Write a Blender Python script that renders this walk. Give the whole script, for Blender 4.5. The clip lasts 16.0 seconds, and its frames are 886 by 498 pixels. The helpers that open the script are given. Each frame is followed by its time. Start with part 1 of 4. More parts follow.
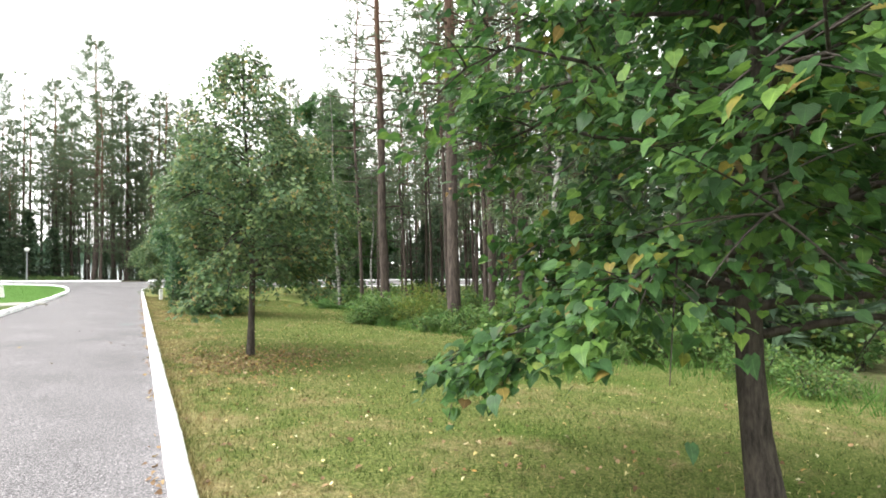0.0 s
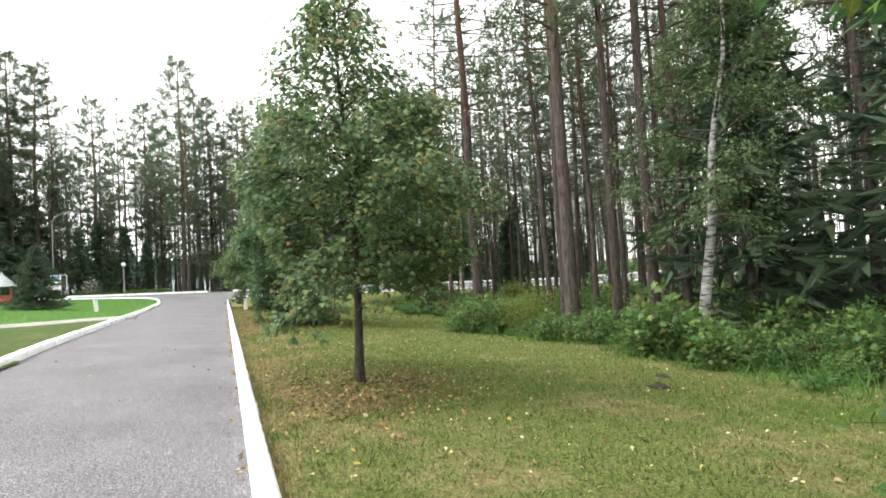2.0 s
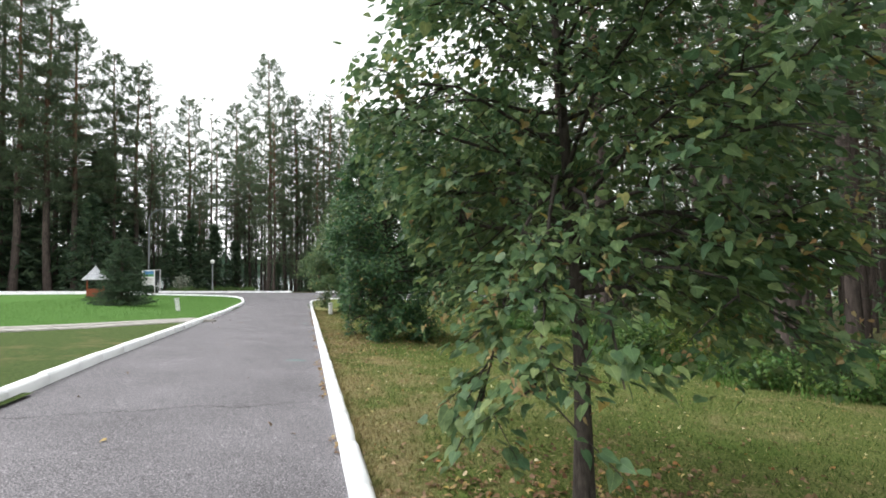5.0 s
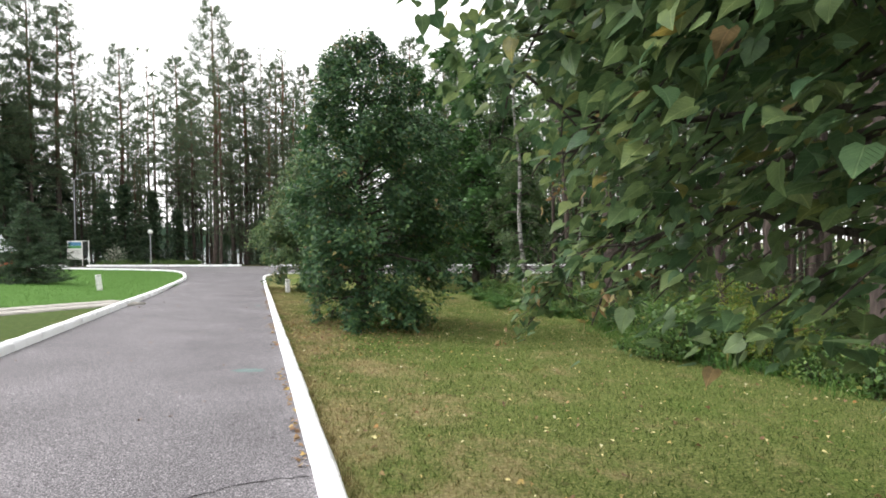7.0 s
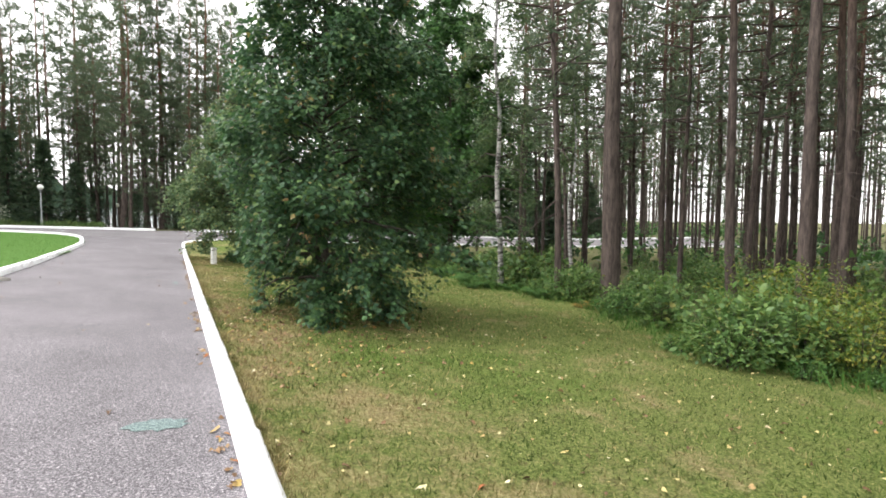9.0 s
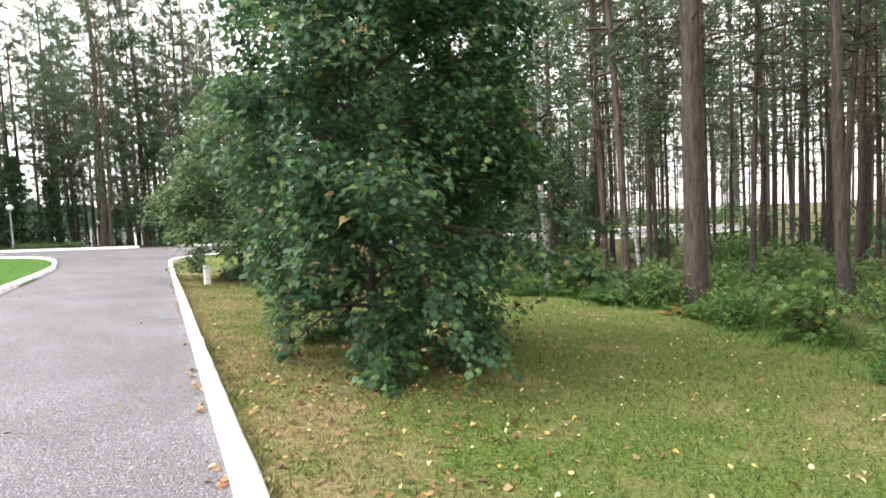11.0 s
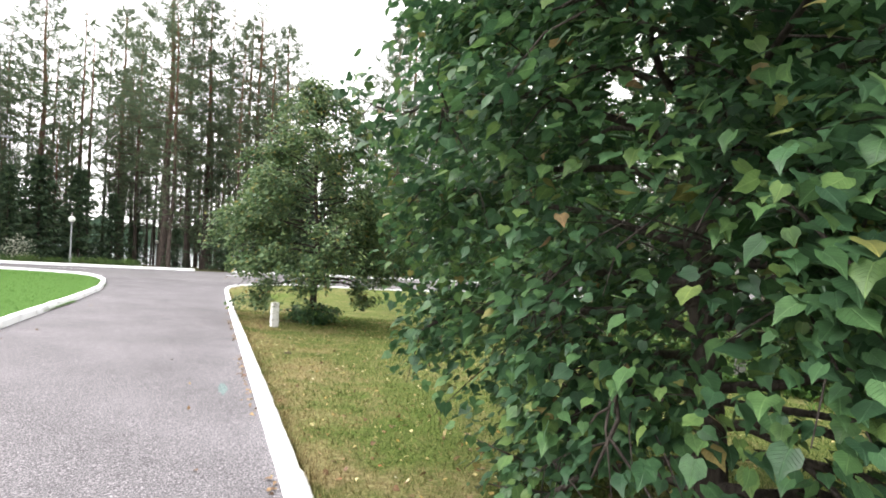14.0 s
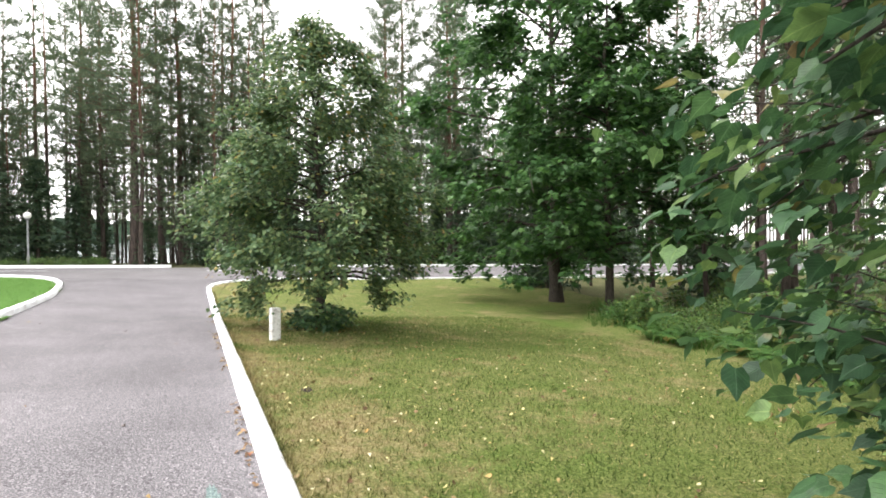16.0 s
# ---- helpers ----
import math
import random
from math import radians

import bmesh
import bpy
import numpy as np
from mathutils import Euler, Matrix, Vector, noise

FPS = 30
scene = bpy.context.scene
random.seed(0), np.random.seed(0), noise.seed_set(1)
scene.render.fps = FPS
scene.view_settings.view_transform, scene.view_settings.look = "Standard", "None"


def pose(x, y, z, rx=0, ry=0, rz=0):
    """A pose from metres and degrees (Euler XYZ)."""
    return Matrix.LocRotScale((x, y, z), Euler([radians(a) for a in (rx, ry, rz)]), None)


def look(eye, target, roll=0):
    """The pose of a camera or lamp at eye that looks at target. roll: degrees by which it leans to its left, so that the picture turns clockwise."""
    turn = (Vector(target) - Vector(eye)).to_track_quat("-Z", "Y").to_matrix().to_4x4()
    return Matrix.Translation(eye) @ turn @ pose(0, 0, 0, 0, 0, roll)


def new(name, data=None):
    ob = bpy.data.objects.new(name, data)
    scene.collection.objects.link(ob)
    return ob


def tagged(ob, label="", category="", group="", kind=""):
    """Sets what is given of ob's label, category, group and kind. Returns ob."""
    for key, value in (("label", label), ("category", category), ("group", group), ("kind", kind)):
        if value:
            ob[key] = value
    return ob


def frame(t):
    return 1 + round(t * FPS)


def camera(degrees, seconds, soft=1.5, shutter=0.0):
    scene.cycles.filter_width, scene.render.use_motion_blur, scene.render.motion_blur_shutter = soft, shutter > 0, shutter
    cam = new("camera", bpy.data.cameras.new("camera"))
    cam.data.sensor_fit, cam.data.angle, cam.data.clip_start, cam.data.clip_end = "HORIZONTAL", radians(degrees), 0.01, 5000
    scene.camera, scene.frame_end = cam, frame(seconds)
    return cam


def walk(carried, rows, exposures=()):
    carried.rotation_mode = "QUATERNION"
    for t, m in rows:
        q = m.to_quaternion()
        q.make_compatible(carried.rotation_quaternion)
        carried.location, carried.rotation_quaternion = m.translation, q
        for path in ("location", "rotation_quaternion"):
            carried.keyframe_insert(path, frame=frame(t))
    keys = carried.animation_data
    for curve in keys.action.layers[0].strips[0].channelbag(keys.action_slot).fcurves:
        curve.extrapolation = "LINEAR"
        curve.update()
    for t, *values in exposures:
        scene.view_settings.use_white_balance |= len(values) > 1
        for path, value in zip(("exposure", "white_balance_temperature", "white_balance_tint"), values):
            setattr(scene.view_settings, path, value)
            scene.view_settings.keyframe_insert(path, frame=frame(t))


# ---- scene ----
cam = camera(82.7, 16.0, soft=1.75)
PATH = [
    (0, (-0.151, -1.968, 1.456), (0.884, -0.258, 1.516), -1.2),
    (0.5, (-0.119, -1.324, 1.424), (0.949, 0.366, 1.469), -0.5),
    (1, (-0.116, -0.642, 1.444), (0.886, 1.089, 1.482), -1.8),
    (1.5, (-0.133, -0.012, 1.412), (0.802, 1.756, 1.473), -2.7),
    (2, (-0.106, 0.695, 1.397), (0.695, 2.527, 1.474), -3.4),
    (2.5, (-0.139, 1.279, 1.406), (0.541, 3.156, 1.519), -1.5),
    (3, (-0.079, 1.989, 1.359), (0.524, 3.891, 1.5), -2.5),
    (3.5, (-0.122, 2.589, 1.346), (0.407, 4.511, 1.502), -1.3),
    (6, (-0.3, 6.01, 1.51), (0.245, 7.933, 1.574), -1.8),
    (6.5, (-0.283, 6.728, 1.5), (0.331, 8.631, 1.532), -2.3),
    (7, (-0.331, 7.506, 1.503), (0.365, 9.382, 1.504), -1.3),
    (7.5, (-0.297, 8.268, 1.485), (0.52, 10.093, 1.44), -1.1),
    (8, (-0.315, 9.075, 1.488), (0.557, 10.874, 1.405), -0.5),
    (8.5, (-0.32, 9.837, 1.458), (0.605, 11.606, 1.341), 0.9),
    (11, (-0.254, 13.408, 1.441), (0.721, 15.15, 1.32), -2.8),
    (11.5, (-0.25, 14.151, 1.391), (0.627, 15.945, 1.276), -3.0),
    (12, (-0.271, 14.853, 1.344), (0.578, 16.66, 1.219), -1.6),
    (12.5, (-0.265, 15.638, 1.385), (0.567, 17.452, 1.261), -2.1),
    (13, (-0.321, 16.325, 1.42), (0.505, 18.145, 1.364), -0.8),
    (13.5, (-0.368, 16.943, 1.432), (0.466, 18.761, 1.423), -0.3),
    (14, (-0.46, 17.56, 1.447), (0.368, 19.38, 1.498), 1.5),
    (14.5, (-0.449, 18.237, 1.463), (0.45, 20.024, 1.507), 1.6),
    (15, (-0.438, 19.117, 1.468), (0.481, 20.893, 1.508), 0.2),
    (15.5, (-0.456, 19.852, 1.448), (0.416, 21.652, 1.466), -0.5),
    (16, (-0.39, 20.639, 1.45), (0.499, 22.431, 1.435), -1.0),
]
EXPOSURES = [(0, 1.48, 6500, 10), (2, 1.18, 6450, 10), (3.5, 0.66, 6200, 11), (7, 0.82, 6400, 14), (9.5, 1.22, 6450, 16), (11.5, 1.44, 6400, 17), (16, 1.37, 6500, 15)]
walk(cam, [(t, look(eye, target, roll)) for t, eye, target, roll in PATH], EXPOSURES)

# ---- light ----
world = bpy.data.worlds.new("overcast")
scene.world = world
world.use_nodes = True
wn, wl = world.node_tree.nodes, world.node_tree.links
sky = wn.new("ShaderNodeTexSky")
sky.sky_type, sky.sun_disc = "NISHITA", False
sky.sun_elevation, sky.sun_rotation = radians(50), radians(295)
sky.air_density, sky.dust_density = 1.0, 4.0
pale = wn.new("ShaderNodeHueSaturation")
pale.inputs["Saturation"].default_value = 0.22
cloud = wn.new("ShaderNodeMix")
cloud.data_type = "RGBA"
cloud.inputs[0].default_value = 0.68
cloud.inputs[7].default_value = (9.85, 10.0, 9.4, 1)
wl.new(sky.outputs[0], pale.inputs["Color"])
wl.new(pale.outputs[0], cloud.inputs[6])
wl.new(cloud.outputs[2], wn["Background"].inputs[0])
wn["Background"].inputs[1].default_value = 0.15
sun = new("sun", bpy.data.lights.new("sun", "SUN"))
sun.data.energy, sun.data.angle, sun.data.color = 1.3, radians(25), (1.0, 0.97, 0.92)
SUN_AZ = radians(295)
sun.matrix_world = look((math.sin(SUN_AZ) * 20, math.cos(SUN_AZ) * 20, 22), (0, 0, 0))

# ---- materials ----
def smooth(a, b, v):
    v = min(1.0, max(0.0, (v - a) / (b - a)))
    return v * v * (3 - 2 * v)


class Mat:
    """A node material on Principled BSDF with small helpers."""
    def __init__(self, name, rough=0.8, spec=0.3, metal=0.0):
        self.m = bpy.data.materials.new(name)
        self.m.use_nodes = True
        self.n, self.l = self.m.node_tree.nodes, self.m.node_tree.links
        self.b = self.n["Principled BSDF"]
        self.b.inputs["Roughness"].default_value = rough
        self.b.inputs["Specular IOR Level"].default_value = spec
        self.b.inputs["Metallic"].default_value = metal
        self.coord = self.n.new("ShaderNodeTexCoord").outputs["Object"]

    def noise(self, scale, detail=4, rough=0.6, stretch=None):
        t = self.n.new("ShaderNodeTexNoise")
        t.inputs["Scale"].default_value, t.inputs["Detail"].default_value, t.inputs["Roughness"].default_value = scale, detail, rough
        c = self.coord
        if stretch:
            mp = self.n.new("ShaderNodeMapping")
            mp.inputs["Scale"].default_value = stretch
            self.l.new(c, mp.inputs[0])
            c = mp.outputs[0]
        self.l.new(c, t.inputs["Vector"])
        return t.outputs[0]

    def ramp(self, fac, stops):
        r = self.n.new("ShaderNodeValToRGB")
        e = r.color_ramp.elements
        while len(e) < len(stops):
            e.new(0.5)
        for el, (p, c) in zip(e, stops):
            el.position, el.color = p, (*(c if isinstance(c, tuple) else (c, c, c)), 1)
        self.l.new(fac, r.inputs[0])
        return r.outputs[0]

    def mix(self, fac, a, b, kind="MIX"):
        x = self.n.new("ShaderNodeMix")
        x.data_type, x.blend_type = "RGBA", kind
        for sock, v in ((x.inputs[0], fac), (x.inputs[6], a), (x.inputs[7], b)):
            if isinstance(v, (int, float)):
                sock.default_value = v
            elif isinstance(v, tuple):
                sock.default_value = (*v, 1)
            else:
                self.l.new(v, sock)
        return x.outputs[2]

    def colour(self, c):
        if isinstance(c, tuple):
            self.b.inputs["Base Color"].default_value = (*c, 1)
        else:
            self.l.new(c, self.b.inputs["Base Color"])
        return self

    def bump(self, height, strength=0.4, dist=0.01):
        b = self.n.new("ShaderNodeBump")
        b.inputs["Strength"].default_value, b.inputs["Distance"].default_value = strength, dist
        self.l.new(height, b.inputs["Height"])
        self.l.new(b.outputs[0], self.b.inputs["Normal"])
        return self

    def island(self):
        return self.n.new("ShaderNodeNewGeometry").outputs["Random Per Island"]

    def each(self):
        return self.n.new("ShaderNodeObjectInfo").outputs["Random"]


def leaf_mat(name, stops, patch=None, patch_scale=1.2, lo=0.6, hi=0.7, rough=0.45, trans=0.38, spec=0.35, veins=False, kerbside=False):
    m = Mat(name, rough, spec)
    c = m.ramp(m.island(), stops)
    if kerbside:
        c = m.mix(m.ramp(kerb_dryness(m), [(0.49, 0.0), (0.64, 0.95)]), c, m.ramp(m.island(), [(0.0, (0.14, 0.1, 0.045)), (0.5, (0.31, 0.25, 0.13)), (1.0, (0.5, 0.42, 0.25))]))
    elif patch:
        f = m.ramp(m.noise(patch_scale, 2), [(lo, 0.0), (hi, 1.0)])
        c = m.mix(f, c, patch)
    c = m.mix(m.ramp(m.noise(26, 3, 0.6), [(0.35, 0.0), (0.7, 1.0)]), m.mix(1.0, c, (0.72, 0.74, 0.7), "MULTIPLY"), m.mix(1.0, c, (1.25, 1.22, 1.1), "MULTIPLY"))
    if veins:
        uv = m.n.new("ShaderNodeUVMap")
        sep = m.n.new("ShaderNodeSeparateXYZ")
        m.l.new(uv.outputs[0], sep.inputs[0])

        def calc(kind, a, b=0.0):
            x = m.n.new("ShaderNodeMath")
            x.operation = kind
            for sock, v in zip(x.inputs, (a, b)):
                if isinstance(v, (int, float)):
                    sock.default_value = v
                else:
                    m.l.new(v, sock)
            return x.outputs[0]
        side = calc("ABSOLUTE", sep.outputs[0])
        saw = calc("FRACT", calc("MULTIPLY", calc("SUBTRACT", sep.outputs[1], calc("MULTIPLY", side, 0.8)), 6.5))
        vein = calc("MAXIMUM", m.ramp(side, [(0.012, 1.0), (0.03, 0.0)]), m.ramp(saw, [(0.0, 0.7), (0.16, 0.0)]))
        c = m.mix(vein, c, m.mix(1.0, c, (1.55, 1.4, 1.45), "MULTIPLY"))
        m.bump(calc("ADD", calc("MULTIPLY", vein, -1.0), calc("MULTIPLY", saw, 0.35)), 0.5, 0.006)
    m.colour(c)
    tr = m.n.new("ShaderNodeBsdfTranslucent")
    m.l.new(c, tr.inputs[0])
    mx = m.n.new("ShaderNodeMixShader")
    mx.inputs[0].default_value = trans
    m.l.new(m.b.outputs[0], mx.inputs[1])
    m.l.new(tr.outputs[0], mx.inputs[2])
    m.l.new(mx.outputs[0], m.n["Material Output"].inputs[0])
    return m.m


def plain(name, col, var=0.15, scale=12, rough=0.7, spec=0.3, metal=0.0, bump=0.2):
    m = Mat(name, rough, spec, metal)
    f = m.noise(scale, 5)
    m.colour(m.mix(m.ramp(f, [(0.35, 0.0), (0.7, 1.0)]), tuple(c * (1 - var) for c in col), tuple(min(1, c * (1 + var)) for c in col)))
    if bump:
        m.bump(m.noise(scale * 6, 3), bump, 0.004)
    return m.m


m = Mat("asphalt", 0.85, 0.25)
grit = m.ramp(m.noise(75, 3, 0.8), [(0.38, (0.066, 0.062, 0.068)), (0.5, (0.165, 0.156, 0.168)), (0.58, (0.28, 0.266, 0.28)), (0.68, (0.6, 0.57, 0.58))])
stain = m.ramp(m.noise(0.7, 5), [(0.3, 0.72), (0.7, 1.0)])
m.colour(m.mix(1.0, grit, stain, "MULTIPLY")).bump(m.noise(75, 3, 0.8), 0.6, 0.006)
ASPHALT = m.m
m = Mat("asphalt_cross", 0.85, 0.25)
grit = m.ramp(m.noise(60, 3, 0.7), [(0.34, (0.12, 0.114, 0.12)), (0.66, (0.31, 0.295, 0.305))])
m.colour(m.mix(1.0, grit, m.ramp(m.noise(0.5, 4), [(0.3, 0.75), (0.7, 1.0)]), "MULTIPLY")).bump(m.noise(60), 0.5, 0.005)
ASPHALT2 = m.m
m = Mat("whitewash", 0.75, 0.3)
c = m.mix(m.ramp(m.noise(4, 6, 0.65), [(0.6, 0.0), (0.78, 1.0)]), (0.84, 0.85, 0.86), (0.6, 0.6, 0.58))
c = m.mix(m.ramp(m.noise(22, 4, 0.7), [(0.66, 0.0), (0.74, 1.0)]), c, (0.34, 0.33, 0.31))
m.colour(c).bump(m.noise(40, 4), 0.5, 0.006)
WHITEWASH = m.m
m = Mat("flaking_whitewash", 0.85, 0.2)
c = m.mix(m.ramp(m.noise(9, 6, 0.7), [(0.5, 0.0), (0.64, 1.0)]), (0.76, 0.76, 0.75), (0.36, 0.35, 0.33))
m.colour(m.mix(m.ramp(m.noise(30, 4, 0.7), [(0.58, 0.0), (0.66, 1.0)]), c, (0.2, 0.19, 0.18))).bump(m.noise(30, 5), 0.7, 0.01)
FLAKING = m.m
def kerb_dryness(m):
    """Scorched strip of grass along the kerb, broken up by noise."""
    sep = m.n.new("ShaderNodeSeparateXYZ")
    m.l.new(m.coord, sep.inputs[0])
    near = m.n.new("ShaderNodeMapRange")
    near.inputs[1].default_value, near.inputs[2].default_value, near.inputs[3].default_value, near.inputs[4].default_value = 0.2, 2.4, 0.085, -0.02
    m.l.new(sep.outputs[0], near.inputs[0])
    add = m.n.new("ShaderNodeMath")
    m.l.new(near.outputs[0], add.inputs[0])
    m.l.new(m.noise(0.8, 9, 0.82), add.inputs[1])
    return add.outputs[0]


m = Mat("lawn", 0.95, 0.1)
base = m.ramp(m.noise(34, 6, 0.8), [(0.36, (0.035, 0.052, 0.016)), (0.5, (0.125, 0.16, 0.042)), (0.64, (0.28, 0.285, 0.11))])
dry = m.ramp(m.noise(30, 6, 0.8), [(0.34, (0.085, 0.066, 0.03)), (0.5, (0.27, 0.22, 0.11)), (0.66, (0.47, 0.39, 0.22))])
c = m.mix(m.ramp(kerb_dryness(m), [(0.49, 0.0), (0.64, 0.92)]), base, dry)
c = m.mix(m.ramp(m.noise(7, 6, 0.75), [(0.56, 0.0), (0.7, 0.75)]), c, (0.055, 0.05, 0.02))
c = m.mix(m.ramp(m.noise(0.35, 5, 0.7), [(0.5, 0.0), (0.62, 0.6)]), c, m.mix(1.0, c, (0.55, 0.85, 0.45), "MULTIPLY"))
m.colour(c).bump(m.noise(60, 4, 0.8), 1.0, 0.02)
LAWN = m.m
m = Mat("lawn_fresh", 0.95, 0.1)
m.colour(m.ramp(m.noise(18, 5, 0.7), [(0.3, (0.05, 0.11, 0.024)), (0.55, (0.09, 0.19, 0.042)), (0.75, (0.15, 0.25, 0.075))])).bump(m.noise(50, 4, 0.8), 1.0, 0.02)
FRESH = m.m
# Side lawn: shade is put into the darker olive base, with dry patches over it.
m = Mat("lawn_side", 0.95, 0.1)
c = m.ramp(m.noise(20, 5, 0.75), [(0.3, (0.04, 0.062, 0.018)), (0.55, (0.078, 0.115, 0.034)), (0.75, (0.15, 0.165, 0.06))])
m.colour(m.mix(m.ramp(m.noise(0.8, 6, 0.75), [(0.52, 0.0), (0.64, 0.7)]), c, (0.17, 0.145, 0.07))).bump(m.noise(50, 4, 0.8), 1.0, 0.02)
SIDE = m.m
m = Mat("forest_floor", 0.95, 0.1)
m.colour(m.ramp(m.noise(5, 6, 0.75), [(0.3, (0.06, 0.055, 0.03)), (0.5, (0.1, 0.11, 0.045)), (0.7, (0.2, 0.165, 0.1))])).bump(m.noise(20, 5, 0.8), 1.0, 0.04)
FLOOR = m.m


def bark_mat(name, low, high, red=None, stretch=(14, 14, 2.5)):
    m = Mat(name, 0.92, 0.15)
    f = m.noise(1.0, 6, 0.7, stretch)
    c = m.ramp(f, [(0.32, low), (0.62, high)])
    if red:
        sep = m.n.new("ShaderNodeSeparateXYZ")
        m.l.new(m.coord, sep.inputs[0])
        mr = m.n.new("ShaderNodeMapRange")
        mr.inputs[1].default_value, mr.inputs[2].default_value = 7.0, 17.0
        m.l.new(sep.outputs[2], mr.inputs[0])
        c = m.mix(mr.outputs[0], c, m.mix(m.ramp(f, [(0.3, 0.0), (0.65, 1.0)]), tuple(x * 0.55 for x in red), red))
    m.colour(c).bump(f, 0.9, 0.03)
    return m.m


PINE_BARK = bark_mat("pine_bark", (0.03, 0.025, 0.023), (0.112, 0.088, 0.078), (0.2, 0.108, 0.07))
LINDEN_BARK = bark_mat("linden_bark", (0.022, 0.019, 0.017), (0.085, 0.072, 0.062), None, (30, 30, 7))
SPRUCE_BARK = bark_mat("spruce_bark", (0.03, 0.025, 0.022), (0.11, 0.09, 0.08))
m = Mat("birch_bark", 0.8, 0.2)
f = m.noise(1.0, 5, 0.7, (3, 3, 14))
c = m.ramp(f, [(0.42, (0.045, 0.042, 0.04)), (0.5, (0.24, 0.235, 0.225)), (0.72, (0.5, 0.49, 0.47))])
m.colour(c).bump(f, 0.4, 0.01)
BIRCH_BARK = m.m
LINDEN = leaf_mat("linden_leaf", [(0.0, (0.032, 0.077, 0.031)), (0.35, (0.050, 0.123, 0.041)), (0.7, (0.077, 0.168, 0.043)), (0.965, (0.137, 0.237, 0.050)), (0.985, (0.248, 0.207, 0.046)), (1.0, (0.186, 0.124, 0.062))],
                  (0.25, 0.18, 0.095), 1.9, 0.75, 0.8, rough=0.45, spec=0.35, trans=0.38, veins=True)
LINDEN_DARK = leaf_mat("linden_leaf_dark", [(0.0, (0.030, 0.075, 0.040)), (0.45, (0.052, 0.123, 0.057)), (0.8, (0.082, 0.171, 0.066)), (0.97, (0.132, 0.219, 0.071)), (0.99, (0.219, 0.209, 0.071)), (1.0, (0.242, 0.165, 0.094))],
                       (0.28, 0.19, 0.11), 1.7, 0.74, 0.8, rough=0.45, spec=0.35, trans=0.34, veins=True)
LINDEN_BRONZE = leaf_mat("linden_leaf_bronze", [(0.0, (0.055, 0.116, 0.060)), (0.4, (0.105, 0.182, 0.084)), (0.85, (0.166, 0.237, 0.103)), (0.965, (0.221, 0.287, 0.117)), (0.985, (0.331, 0.265, 0.070)), (1.0, (0.298, 0.210, 0.129))],
                         (0.27, 0.19, 0.1), 1.9, 0.75, 0.8, rough=0.45, spec=0.35, trans=0.38, veins=True)
BRACT = leaf_mat("dry_bract", [(0.0, (0.2, 0.12, 0.06)), (0.35, (0.33, 0.22, 0.11)), (0.7, (0.38, 0.31, 0.16)), (1.0, (0.22, 0.26, 0.1))], rough=0.6, trans=0.3)
MAPLE = leaf_mat("maple_leaf", [(0.0, (0.033, 0.084, 0.031)), (0.5, (0.059, 0.145, 0.047)), (1.0, (0.101, 0.216, 0.057))])
BIRCH = leaf_mat("birch_leaf", [(0.0, (0.07, 0.12, 0.065)), (0.5, (0.1, 0.165, 0.08)), (1.0, (0.15, 0.2, 0.08))])
SHRUB = leaf_mat("shrub_leaf", [(0.0, (0.06, 0.125, 0.04)), (0.5, (0.105, 0.2, 0.058)), (0.9, (0.165, 0.26, 0.075)), (1.0, (0.25, 0.24, 0.07))], (0.19, 0.22, 0.04), 0.35, 0.58, 0.68)
FERN = leaf_mat("fern_leaf", [(0.0, (0.05, 0.13, 0.035)), (0.6, (0.08, 0.19, 0.05)), (1.0, (0.13, 0.22, 0.06))], (0.34, 0.22, 0.07), 0.3, 0.56, 0.62)
NEEDLE = leaf_mat("pine_needle", [(0.0, (0.071, 0.109, 0.076)), (0.5, (0.109, 0.156, 0.099)), (1.0, (0.159, 0.198, 0.109))], rough=0.6, trans=0.42)
SPRUCE = leaf_mat("spruce_needle", [(0.0, (0.039, 0.074, 0.048)), (0.6, (0.064, 0.110, 0.064)), (1.0, (0.101, 0.149, 0.076))], rough=0.6, trans=0.3)
GRASS = leaf_mat("grass_blade", [(0.0, (0.035, 0.065, 0.016)), (0.4, (0.09, 0.14, 0.036)), (0.75, (0.17, 0.215, 0.066)), (0.93, (0.27, 0.29, 0.11)), (1.0, (0.46, 0.39, 0.21))], rough=0.7, spec=0.15, kerbside=True)
GRASS_FRESH = leaf_mat("grass_blade_fresh", [(0.0, (0.055, 0.13, 0.026)), (0.6, (0.1, 0.21, 0.05)), (1.0, (0.17, 0.27, 0.085))], rough=0.7, spec=0.15)
FALLEN = leaf_mat("fallen_leaf", [(0.0, (0.11, 0.06, 0.032)), (0.4, (0.2, 0.115, 0.06)), (0.75, (0.3, 0.2, 0.115)), (0.9, (0.45, 0.33, 0.1)), (0.95, (0.32, 0.1, 0.04)), (1.0, (0.55, 0.48, 0.33))], rough=0.6, trans=0.1)
STEEL = plain("painted_steel", (0.24, 0.25, 0.26), 0.1, 8, 0.5, 0.4, 0.2)
GLOBE = plain("opal_globe", (0.86, 0.86, 0.84), 0.02, 5, 0.25, 0.5, 0, 0)
WOOD_RED = plain("red_brown_timber", (0.3, 0.085, 0.045), 0.25, 14)
SHINGLE = plain("weathered_shingle", (0.42, 0.43, 0.46), 0.3, 10)
WHITE_PAINT = plain("white_paint", (0.8, 0.8, 0.78), 0.05, 10)
PANEL_BLUE = plain("printed_blue", (0.1, 0.28, 0.5), 0.2, 5, 0.4)
PANEL_GREEN = plain("printed_green", (0.12, 0.36, 0.14), 0.3, 7, 0.4)
